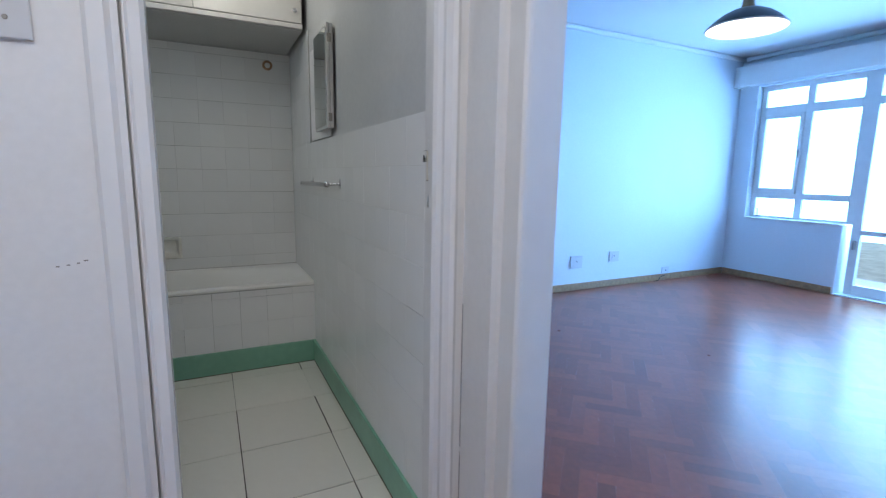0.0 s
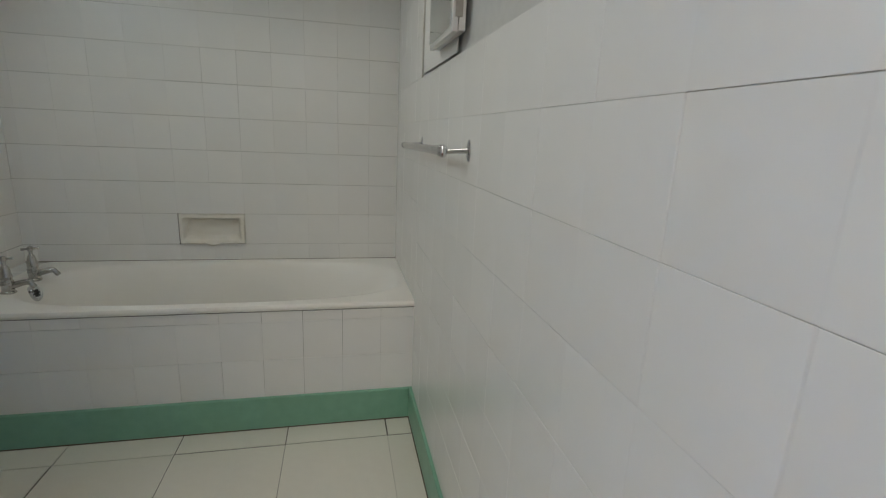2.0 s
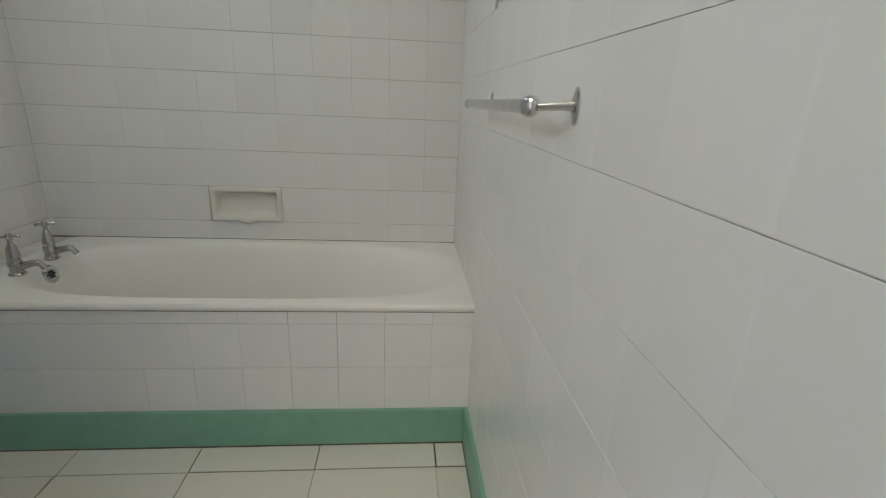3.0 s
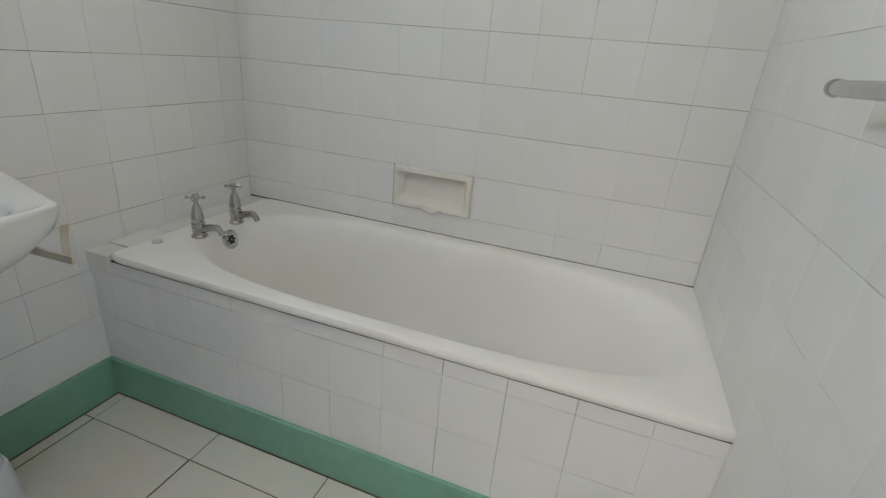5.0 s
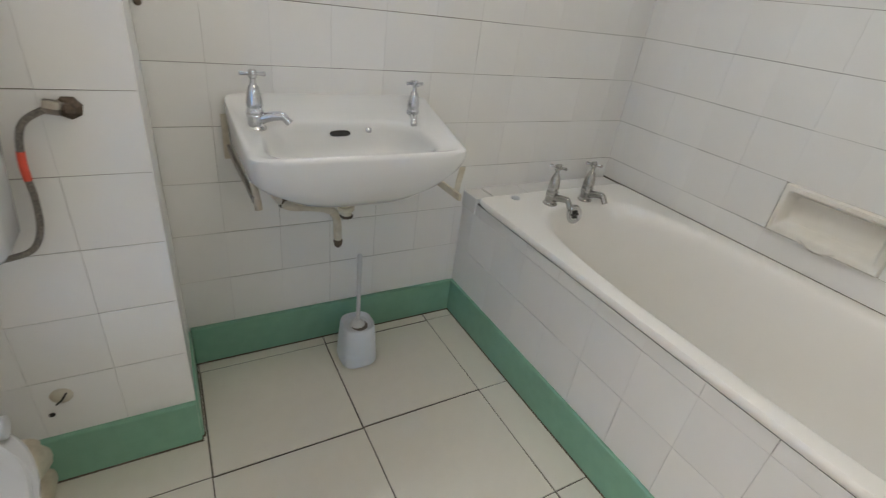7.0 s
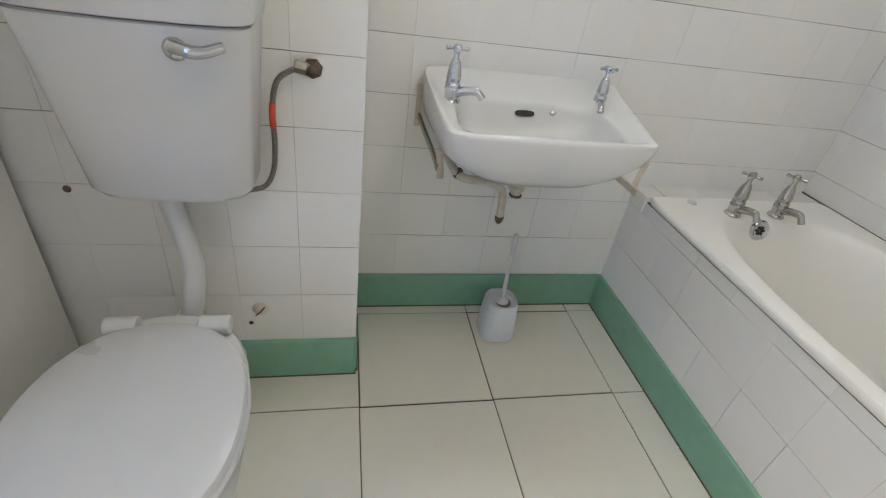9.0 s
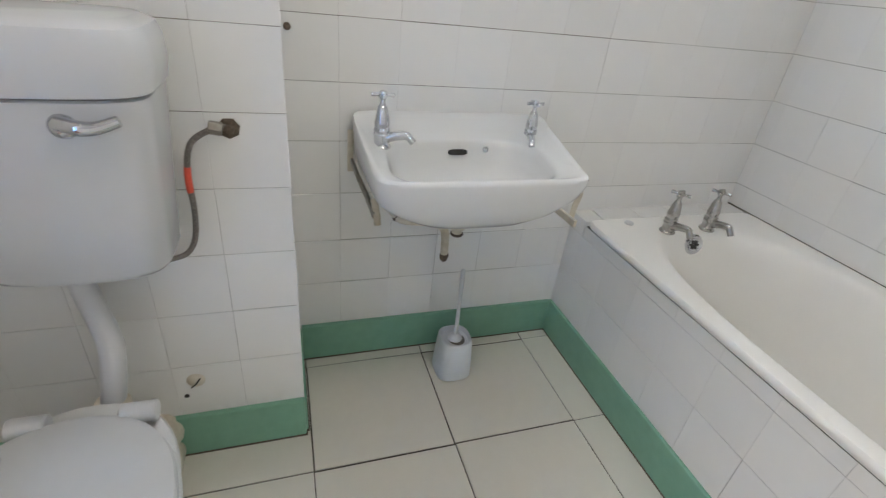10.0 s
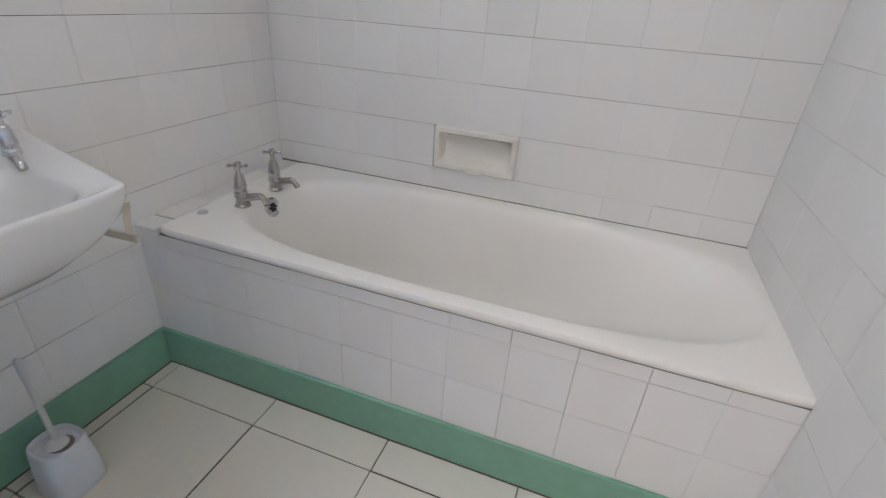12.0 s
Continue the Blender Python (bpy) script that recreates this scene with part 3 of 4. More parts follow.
def strip(pts, w, h):
    """Flat bar along a line, w across and h high."""
    rows = []
    for x, y, z in pts:
        rows.append([(x, y - w, z - h), (x, y + w, z - h), (x, y + w, z + h), (x, y - w, z + h)])
    return loft(rows)
arm = part("wall_bracket", strip([(-0.002, -0.272, 0.062), (0.08, -0.266, 0.046), (0.17, -0.257, 0.03), (0.25, -0.25, 0.012)], 0.004, 0.008), M_STEEL, basin, "dark-edged steel wall bracket")
part("bracket_tip", tube([(0.225, -0.247, 0.045), (0.25, -0.243, 0.005), (0.252, -0.242, -0.012)], 0.009, 10), M_CREAM, arm, "cream painted tip", smooth=True)
part("wall_plate", box(0.0, 0.004, -0.284, -0.268, 0.03, 0.15, 0.001), M_CREAM, arm)
arm = part("wall_bracket", strip([(-0.002, 0.235, 0.03), (0.15, 0.24, 0.022), (0.25, 0.243, 0.02), (0.35, 0.256, 0.014)], 0.004, 0.009), M_CREAM, basin, "cream steel wall bracket")
part("bracket_tip", strip([(0.318, 0.262, 0.01), (0.316, 0.266, 0.045), (0.32, 0.27, 0.085)], 0.009, 0.004), M_CREAM, arm)
part("bolt", lathe([(0.006, 0), (0.006, 0.006), (0.003, 0.008)], 8, Matrix.Translation((0.33, 0.258, 0.016)) @ Matrix.Rotation(radians(90), 4, "Y")), M_RUST_SHADE, arm)
cross_tap("basin_tap", "chrome cross-head pillar tap on the basin", pose(-1.587, -0.722, 0.806, 0, 0, 66), 0.96, 0.082, 0.012)
cross_tap("basin_tap", "chrome cross-head pillar tap on the basin", pose(-1.662, -0.279, 0.79, 0, 0, -22), 0.88, 0.098, 0.012)

# ---- toilet brush ----
brush = thing("toilet_brush", "white toilet brush in a frosted plastic holder", "toilet brush", -1.6, -0.445, 0.0)
def cup_ring(r, z, n=3.4):
    return oval(0, 0, r, r * 0.95, z, n, 36)
part("holder", loft([cup_ring(0.061, 0.0), cup_ring(0.064, 0.006), cup_ring(0.061, 0.07), cup_ring(0.056, 0.14, 3.0), cup_ring(0.0545, 0.148, 2.8), cup_ring(0.051, 0.15, 2.8), cup_ring(0.048, 0.144, 2.6), cup_ring(0.046, 0.136, 2.4)]), M_BRUSHPL, brush, "frosted pale plastic holder", smooth=True)
# dark disc paints the shade inside the holder's opening
part("dark_gap", loft([oval(0.006, 0.004, 0.03, 0.028, 0.137, 2, 28), oval(0.006, 0.004, 0.028, 0.026, 0.1385, 2, 28)]), M_HOSE, brush, "dark gap round the brush", smooth=True)
part("collar", lathe([(0.024, 0.134), (0.025, 0.141), (0.018, 0.15), (0.009, 0.157)], 18), M_PLASTIC, brush, smooth=True)
part("handle", tube([(0, 0, 0.14), (-0.008, 0.004, 0.17), (-0.034, 0.013, 0.25), (-0.06, 0.022, 0.335), (-0.068, 0.025, 0.362), (-0.0695, 0.0255, 0.367)], 0.007, 12, radii=[0.009, 0.007, 0.0065, 0.0085, 0.0085, 0.004]), M_PLASTIC, brush, smooth=True)

# ---- toilet ----
TY = -1.325
toilet = thing("toilet", "white ceramic toilet with closed plastic lid", "toilet", -1.112, TY, 0)
def pan_ring(x0, x1, hw, z, n=2.3, k=48):
    """Egg outline, blunt at the wall."""
    out = []
    for i in range(k):
        a = 2 * math.pi * i / k
        c, s = math.cos(a), math.sin(a)
        px, py = math.copysign(abs(c) ** (2 / n), c), math.copysign(abs(s) ** (2 / n), s)
        out.append(((x0 + x1) / 2 + (x1 - x0) / 2 * px + 1.1, hw * py * (1 + 0.03 * px), z))
    return out
part("pan", loft([pan_ring(-1.33, -0.95, 0.105, 0.0, 2.8), pan_ring(-1.33, -0.95, 0.1, 0.03, 2.8), pan_ring(-1.32, -0.97, 0.088, 0.12, 2.6), pan_ring(-1.31, -0.9, 0.11, 0.22, 2.4), pan_ring(-1.28, -0.8, 0.155, 0.31), pan_ring(-1.26, -0.755, 0.172, 0.37), pan_ring(-1.255, -0.752, 0.175, 0.388), pan_ring(-1.25, -0.757, 0.17, 0.395)]), M_CERAMIC, toilet, smooth=True)
part("outlet", tube(smooth_path([(-0.2, 0.0, 0.12), (-0.28, 0.02, 0.11), (-0.322, 0.03, 0.1)], 5), 0.055, 16), M_CREAM, toilet, "stained cream outlet pipe", smooth=True)
part("foot", box(-0.335, -0.2, -0.06, 0.075, 0.0, 0.06, 0.02, 3), M_CREAM, toilet, smooth=True)
seat = part("seat", loft([pan_ring(-1.19, -0.735, 0.183, 0.397), pan_ring(-1.192, -0.732, 0.187, 0.402), pan_ring(-1.192, -0.732, 0.187, 0.41), pan_ring(-1.19, -0.736, 0.183, 0.415)]), M_PLASTIC, toilet, smooth=True)
part("lid", loft([pan_ring(-1.19, -0.742, 0.178, 0.4165), pan_ring(-1.191, -0.739, 0.181, 0.42), pan_ring(-1.19, -0.745, 0.178, 0.429), pan_ring(-1.18, -0.765, 0.165, 0.434), pan_ring(-1.12, -0.85, 0.11, 0.438)]), M_PLASTIC, toilet, "flat white plastic lid", smooth=True)
for yy in (-0.085, 0.088):
    hinge = part("hinge", lathe([(0.018, -0.03), (0.02, -0.028), (0.02, 0.028), (0.018, 0.03)], 18, Matrix.Translation((-0.092, yy, 0.42)) @ Matrix.Rotation(radians(90), 4, "X")), M_PLASTIC, toilet, "white plastic lid hinge", smooth=True)
    part("pin", lathe([(0.012, 0.0), (0.012, 0.003)], 12, Matrix.Translation((-0.092, yy - 0.03, 0.42)) @ Matrix.Rotation(radians(90), 4, "X")), M_STEEL, hinge)
pipe = part("flush_pipe", tube(smooth_path([(-0.275, -0.02, 0.72), (-0.275, -0.02, 0.65), (-0.258, -0.004, 0.58), (-0.214, 0.026, 0.5), (-0.19, 0.026, 0.44), (-0.18, 0.014, 0.37), (-0.165, 0.008, 0.33)], 6), 0.023, 18), M_PLASTIC, toilet, "white bent flush pipe", smooth=True)
part("cone", lathe([(0.034, 0.33), (0.034, 0.365), (0.028, 0.375)], 18, Matrix.Translation((-0.178, 0.01, 0))), M_CREAM, toilet, smooth=True)

cistern = thing("toilet_cistern", "white plastic cistern hung on the tiled wall", "cistern", PX, -1.297, 0.7)
def tank_ring(d, hw, z, n=7):
    """Outline of the tank, its front slightly bowed."""
    return [(x + 0.016 * (1 - (y / hw) ** 2) * (x > d / 2), y, z) for x, y, z in oval(d / 2 + 0.001, 0, d / 2, hw, z, n, 56)]
part("tank", loft([tank_ring(0.14, 0.118, -0.03, 5), tank_ring(0.158, 0.134, -0.026, 5), tank_ring(0.168, 0.143, -0.012, 5), tank_ring(0.182, 0.153, 0.12, 6), tank_ring(0.197, 0.165, 0.25), tank_ring(0.203, 0.168, 0.287), tank_ring(0.199, 0.164, 0.29)]), M_CISTERN, cistern, smooth=True)
part("lid", loft([tank_ring(0.203, 0.168, 0.2918, 7), tank_ring(0.208, 0.174, 0.2945, 6), tank_ring(0.215, 0.181, 0.33, 5), tank_ring(0.213, 0.179, 0.362, 5), tank_ring(0.205, 0.171, 0.38, 5), tank_ring(0.185, 0.15, 0.389, 4.5)]), M_CISTERN, cistern, smooth=True)
part("seam", loft([tank_ring(0.198, 0.163, 0.287), tank_ring(0.198, 0.163, 0.296)]), M_DARK, cistern)
lev = part("lever", lathe([(0.018, 0.0), (0.0185, 0.006), (0.015, 0.014), (0.008, 0.018)], 20, Matrix.Translation((0.206, 0.066, 0.256)) @ Matrix.Rotation(radians(90), 4, "Y")), M_CHROME, cistern, "chrome flush lever", smooth=True)
lp = smooth_path([(0.218, 0.064, 0.262), (0.23, 0.09, 0.258), (0.229, 0.112, 0.259), (0.225, 0.138, 0.268)], 5)
part("lever_arm", tube(lp, 0.008, 12, radii=[0.0115 - 0.004 * i / len(lp) for i in range(len(lp))]), M_CHROME, lev, smooth=True)

hose = thing("inlet_hose", "grey braided inlet hose with red band", "hose", PX, -1.05, 0.89)
hp = smooth_path([(0.012, 0.0, 0.008), (0.02, -0.025, 0.005), (0.028, -0.062, -0.02), (0.03, -0.075, -0.08), (0.03, -0.074, -0.15), (0.034, -0.08, -0.21), (0.04, -0.098, -0.244), (0.05, -0.128, -0.251), (0.058, -0.15, -0.25)], 8)
part("tube", tube(hp, 0.0057, 12), M_HOSE, hose, smooth=True)
part("band", tube([hp[22], hp[24], hp[26], hp[28]], 0.0064, 12), M_RED, hose, "bright red band", smooth=True)
part("wall_elbow", lathe([(0.0, 0), (0.021, 0.001), (0.017, 0.006), (0.012, 0.01), (0.01, 0.02), (0.004, 0.024)], 7, Matrix.Rotation(radians(90), 4, "Y") @ Matrix.Translation((-0.002, 0.004, -0.001))), M_RUST_SHADE, hose, "rusty wall fitting")
part("nut", lathe([(0.012, -0.012), (0.013, -0.01), (0.013, 0.01), (0.012, 0.012)], 6, Matrix.Translation((0.017, -0.018, 0.007)) @ Matrix.Rotation(radians(80), 4, "X")), M_STEEL, hose)
part("tail_nut", lathe([(0.008, -0.013), (0.0105, -0.011), (0.0105, 0.01), (0.008, 0.012)], 8, Matrix.Translation((0.062, -0.158, -0.25)) @ Matrix.Rotation(radians(62), 4, "X")), M_RUST_SHADE, hose)
part("float_stub", tube([(0.055, -0.14, -0.248), (0.052, -0.122, -0.2)], 0.003, 8), M_STEEL, hose)

stub = thing("pipe_stub", "old sealed pipe stub in the wall tile", "pipe stub", PX, -1.195, 0.255)
part("plug", lathe([(0.0, -0.002), (0.022, 0.0), (0.018, 0.004), (0.012, 0.008), (0.0, 0.009)], 12, Matrix.Rotation(radians(90), 4, "Y")), M_CREAM, stub, smooth=True)
part("crack", tube([(0.006, -0.012, -0.018), (0.009, 0.0, -0.006), (0.009, 0.012, 0.012)], 0.002, 6), M_DARK, stub)
screw = thing("wall_screw", "dark screw head in the wall tile", "screw", PX, -1.222, 0.206)
part("head", lathe([(0.006, 0), (0.006, 0.002), (0.003, 0.004)], 10, Matrix.Rotation(radians(90), 4, "Y")), M_DARK, screw)
screw = thing("wall_screw", "dark screw head beside the cistern", "screw", PX, -1.556, 0.599)
part("head", lathe([(0.008, 0), (0.008, 0.003), (0.004, 0.006)], 10, Matrix.Rotation(radians(90), 4, "Y")), M_RUST_SHADE, screw)
peg = thing("wall_plug", "dark wall plug in the tiled wall", "wall plug", L, -0.925, 1.045)
part("plug", lathe([(0.009, -0.001), (0.009, 0.004), (0.004, 0.007)], 10, Matrix.Rotation(radians(90), 4, "Y")), M_RUST_SHADE, peg)

# ---- towel rail ----
rail = thing("towel_rail", "chrome towel rail on two wall brackets", "towel rail", 0.0, -0.4, 1.165)
part("bar", tube([(-0.058, -0.291, -0.003), (-0.058, -0.26, -0.003), (-0.058, 0.34, -0.009), (-0.058, 0.378, -0.009)], 0.0115, 16), M_CHROME, rail, smooth=True)
part("end_cap", lathe([(0.0118, 0.0), (0.013, 0.002), (0.013, 0.01), (0.008, 0.013)], 16, Matrix.Translation((-0.058, 0.37, -0.009)) @ Matrix.Rotation(radians(-90), 4, "X")), M_CHROME, rail, smooth=True)
for yp, ya in ((-0.322, -0.291), (0.335, 0.335)):
    br = part("bracket", tube([(-0.002, yp, 0.0), (-0.03, (yp + ya) / 2, -0.002), (-0.058, ya, -0.005)], 0.005, 12, radii=[0.007, 0.0055, 0.005]), M_CHROME, rail, smooth=True)
    part("plate", lathe([(0.013, 0.0), (0.013, 0.002), (0.008, 0.005)], 16, Matrix.Translation((0, yp, 0)) @ Matrix.Diagonal((1, 1, 2.0, 1)) @ Matrix.Rotation(radians(-90), 4, "Y")), M_CHROME, br, smooth=True)
part("ball", lathe([(0.004, -0.015), (0.011, -0.011), (0.0145, 0), (0.011, 0.011), (0.004, 0.015)], 16, Matrix.Translation((-0.058, -0.291, -0.003))), M_CHROME, rail, smooth=True)

# ---- mirror cabinet ----
cab = thing("mirror_cabinet", "white wall cabinet with mirrored door", "mirror cabinet", 0.0, -0.46, 1.44)
part("backing_board", box(-0.003, 0.0005, -0.1, 0.395, -0.034, 0.47, 0.0005), M_PAINT, cab, "thin white backing board")
part("body", box(-0.02, -0.0035, -0.18, 0.11, 0.0, 0.488, 0.003), M_GLOSS, cab)
cdoor = part("door", box(-0.036, -0.022, -0.18, 0.11, -0.002, 0.488, 0.002), M_GLOSS, cab)
part("mirror", box(-0.0385, -0.037, -0.168, 0.105, 0.012, 0.476, 0.0004), M_MIRROR, cdoor, "plain mirror glass")
for zz in (0.05, 0.42):
    part("hinge", box(-0.03, -0.012, -0.183, -0.1795, zz - 0.02, zz + 0.02, 0.0008), M_STEEL, cdoor)

# ---- cupboard above the bath, and the pull cord ----
cup = thing("overhead_cupboard", "white painted cupboard fixed above the bath", "cupboard", -0.88, 0.3, 2.06)
# underside and end panel take the walls' grey, darker than rail and doors
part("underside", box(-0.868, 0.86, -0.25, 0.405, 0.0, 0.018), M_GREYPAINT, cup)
part("rail", box(-0.868, 0.858, -0.275, -0.252, 0.004, 0.03, 0.003), M_GLOSS, cup)
for i in range(3):
    x0 = -0.866 + i * 0.574
    d = part("door", box(x0, x0 + 0.57, -0.271, -0.253, 0.036, 0.53, 0.003), M_GLOSS, cup)
    part("knob", lathe([(0.007, 0), (0.006, 0.012), (0.013, 0.02), (0.009, 0.026)], 14, Matrix.Translation((x0 + (0.53 if i % 2 == 0 else 0.04), -0.271, 0.1)) @ Matrix.Rotation(radians(90), 4, "X")), M_CHROME, d, smooth=True)
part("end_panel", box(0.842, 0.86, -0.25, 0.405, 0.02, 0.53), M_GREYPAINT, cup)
cord = thing("pull_cord", "white pull cord with a brown wooden ring", "pull cord", -0.165, 0.6, 2.06)
part("cord", tube([(0, 0, 0.0), (0.0, 0, -0.05), (0.001, 0, -0.08)], 0.0022, 8), M_PLASTIC, cord)
part("ring", loft([[(0.026 * math.cos(a) + 0.008 * math.cos(t) * math.cos(a), 0.008 * math.sin(t), -0.108 + (0.026 + 0.008 * math.cos(t)) * math.sin(a)) for t in [2 * math.pi * k / 8 for k in range(8)]] for a in [2 * math.pi * i / 24 for i in range(25)]], False, False), M_OAK, cord, "brown wooden ring", smooth=True)

# ---- hall: light switch, scuffs ----
sw = thing("light_switch", "white plastic light switch plate on hall wall", "light switch", -0.928, DW - 0.1, 1.52)
part("plate", box(-0.065, 0.065, -0.009, 0.0, -0.06, 0.06, 0.003), M_PLASTIC, sw)
part("rocker", box(-0.012, 0.012, -0.014, -0.008, -0.004, 0.03, 0.002), M_PLASTIC, sw)
part("screw", lathe([(0.005, 0), (0.004, 0.0015)], 10, Matrix.Translation((0.026, -0.009, -0.022)) @ Matrix.Rotation(radians(90), 4, "X")), M_STEEL, sw)

scuff = thing("wall_scuff", "small grey scuff marks on the hall wall", "scuff mark", -0.84, DW - 0.1, 1.018)
for x0, x1, zz in ((0.018, 0.026, 0.006), (0.006, 0.011, 0.001), (-0.012, -0.006, -0.002), (-0.03, -0.024, -0.004)):
    part("mark", box(x0, x1, -0.0006, 0.0004, zz, zz + 0.0025), M_HOSE, scuff)
for z0, z1 in ((0.12, 0.34), (0.36, 0.83)):
    part("crack", tube([(0.1005, -1.8045, z0), (0.1003, -1.805, (z0 + z1) / 2), (0.1005, -1.8045, z1)], 0.0016, 6), M_DARK, door_frame)

# ---- living room door frame ----
lframe = tagged(new("door_frame_living"), "white painted frame of the living room door", "door frame", kind="structure")
part("jamb", prism([(0.132, -1.96), (0.252, -1.96), (0.256, -1.97), (0.256, -2.026), (0.25, -2.035), (0.15, -2.037), (0.14, -2.035), (0.133, -2.027)], 0, 2.03), M_GLOSS, lframe)
part("jamb", prism([(0.135, -2.95), (0.252, -2.95), (0.252, -2.905), (0.135, -2.905)], 0, 2.03), M_GLOSS, lframe)
part("head", box(0.135, 0.252, -2.95, -1.96, 2.03, 2.09, 0.003), M_GLOSS, lframe)

# ---- living room ----
for i, (x, z, w) in enumerate(((2.95, 0.31, 0.135), (3.5, 0.34, 0.12), (4.37, 0.11, 0.1))):
    so = thing("wall_socket", "white plastic wall socket above the skirting", "socket", x, WY, z, "living room sockets")
    part("plate", box(-w / 2 * 1.2, w / 2 * 1.2, -0.012, 0, -w / 2, w / 2, 0.003), M_PLASTIC, so)
    part("face", box(-w * 0.3, w * 0.3, -0.016, -0.011, -w * 0.3, w * 0.25, 0.002), M_PLASTIC, so)
    part("pin_hole", lathe([(0.008, 0), (0.008, 0.001)], 10, Matrix.Translation((0, -0.0165, 0.006)) @ Matrix.Rotation(radians(90), 4, "X")), M_DARK, so)
cable = thing("floor_cable", "short thin dark cable end by the skirting", "cable", 4.23, WY - 0.02, 0.0)
part("wire", tube(smooth_path([(0.1, -0.012, 0.06), (0.02, -0.02, 0.045), (-0.02, -0.03, 0.01), (-0.1, -0.035, 0.008)]), 0.004, 8), M_DARK, cable)
def wood_skirting(x0, x1, y0, y1):
    tagged(part("baseboard", box(x0, x1, y0, y1, -0.002, 0.075, 0.004), M_OAK), "brown varnished wooden skirting", "skirting", kind="structure")
wood_skirting(0.25, WX - 0.016, WY - 0.016, WY)
wood_skirting(WX - 0.016, WX, -0.4, WY - 0.016)
cornice = tagged(part("trim", box(0.25, WX - 0.001, WY - 0.052, WY, 2.65, HZ, 0.02), M_CEIL), "white plaster cornice", "cornice", kind="structure")
tagged(part("trim", box(WX - 0.055, WX, -4.4, WY - 0.054, 2.65, HZ, 0.02), M_CEIL), "white plaster cornice", "cornice", kind="structure")
pelmet = thing("pelmet", "white painted pelmet box above the window", "pelmet", WX, -1.0, 2.33)
part("front_board", box(-0.17, -0.15, -1.75, 1.82, 0.0, 0.24, 0.003), M_GLOSS, pelmet)
part("top_board", box(-0.149, -0.001, -1.75, 1.82, 0.22, 0.24, 0.002), M_GLOSS, pelmet)
part("end_board", box(-0.149, -0.001, 1.8, 1.82, 0.0, 0.218, 0.002), M_GLOSS, pelmet)

window = tagged(new("window_1"), "white painted steel window with clear panes", "window", kind="structure")
FX0, FX1 = WX + 0.10, WX + 0.145
def bar(y0, y1, z0, z1, parent, dx=0.0):
    return part("bar", box(FX0 - dx, FX1, y0, y1, z0, z1, 0.004), M_GLOSS, parent)
def pane(y0, y1, z0, z1, parent):
    p = part("pane", box(WX + 0.12, WX + 0.124, y0, y1, z0, z1), M_GLASS, parent)
    p.visible_shadow = False
part("window_sill", box(WX - 0.02, WX + 0.1, -0.4, 0.62, 0.745, 0.765, 0.004), M_GLOSS, window)
for y0, y1 in ((0.565, 0.62), (0.05, 0.125), (-0.47, -0.4)):
    bar(y0, y1, 0.765, 2.34, window)
ROWS = ((0.765, 0.79), (1.0, 1.07), (1.99, 2.09), (2.28, 2.34))
for z0, z1 in ROWS:
    bar(-0.4, 0.05, z0, z1, window)
    bar(0.125, 0.565, z0, z1, window)
sash = part("casement", box(FX0 - 0.03, FX1 - 0.01, 0.125, 0.16, 1.07, 1.99, 0.004), M_GLOSS, window, "white opening casement")
for y0, y1, z0, z1 in ((0.53, 0.565, 1.07, 1.99), (0.16, 0.53, 1.07, 1.125), (0.16, 0.53, 1.945, 1.99)):
    part("sash_bar", box(FX0 - 0.03, FX1 - 0.01, y0, y1, z0, z1, 0.004), M_GLOSS, sash)
part("catch", box(FX0 - 0.045, FX0 - 0.03, 0.13, 0.15, 1.48, 1.57, 0.003), M_STEEL, sash)
for z0, z1 in ((0.79, 1.0), (1.07, 1.99), (2.09, 2.28)):
    pane(-0.4, 0.05, z0, z1, window)
    pane(0.125, 0.565, z0, z1, window)
bdoor = tagged(new("door_2"), "white glazed balcony door", "door", kind="structure")
for y0, y1, z0, z1 in ((-0.55, -0.47, 0.0, 2.34), (-1.43, -1.35, 0.0, 2.34), (-1.35, -0.55, 0.0, 0.12), (-1.35, -0.55, 2.0, 2.08), (-1.35, -0.55, 2.28, 2.34), (-1.35, -0.55, 0.66, 0.71)):
    bar(y0, y1, z0, z1, bdoor, 0.015)
for z0, z1 in ((0.12, 0.66), (0.71, 2.0), (2.08, 2.28)):
    pane(-1.35, -0.55, z0, z1, bdoor)
part("door_handle", box(FX0 - 0.05, FX0 - 0.015, -0.53, -0.505, 0.5, 0.6, 0.006), M_STEEL, bdoor)
window_b = tagged(new("window_2"), "white painted steel window with clear panes", "window", kind="structure")
for y0, y1, z0, z1 in ((-1.49, -1.43, 0.0, 2.34), (-2.7, -2.64, 0.0, 2.34), (-2.1, -2.04, 0.06, 2.28), (-2.64, -1.49, 0.0, 0.06), (-2.64, -2.1, 0.95, 1.0), (-2.04, -1.49, 0.95, 1.0), (-2.64, -1.49, 2.28, 2.34)):
    bar(y0, y1, z0, z1, window_b)
for z0, z1 in ((0.06, 0.95), (1.0, 2.28)):
    pane(-2.64, -2.1, z0, z1, window_b)
    pane(-2.04, -1.49, z0, z1, window_b)
tagged(part("threshold", box(WX - 0.02, WX + 0.22, -1.43, -0.42, -0.02, 0.012, 0.003), M_GLOSS), "white balcony door threshold", "threshold", kind="structure")

pend = thing("pendant_lamp", "black dome pendant lamp with lit bulb", "pendant lamp", 2.06, -1.33, 2.565)
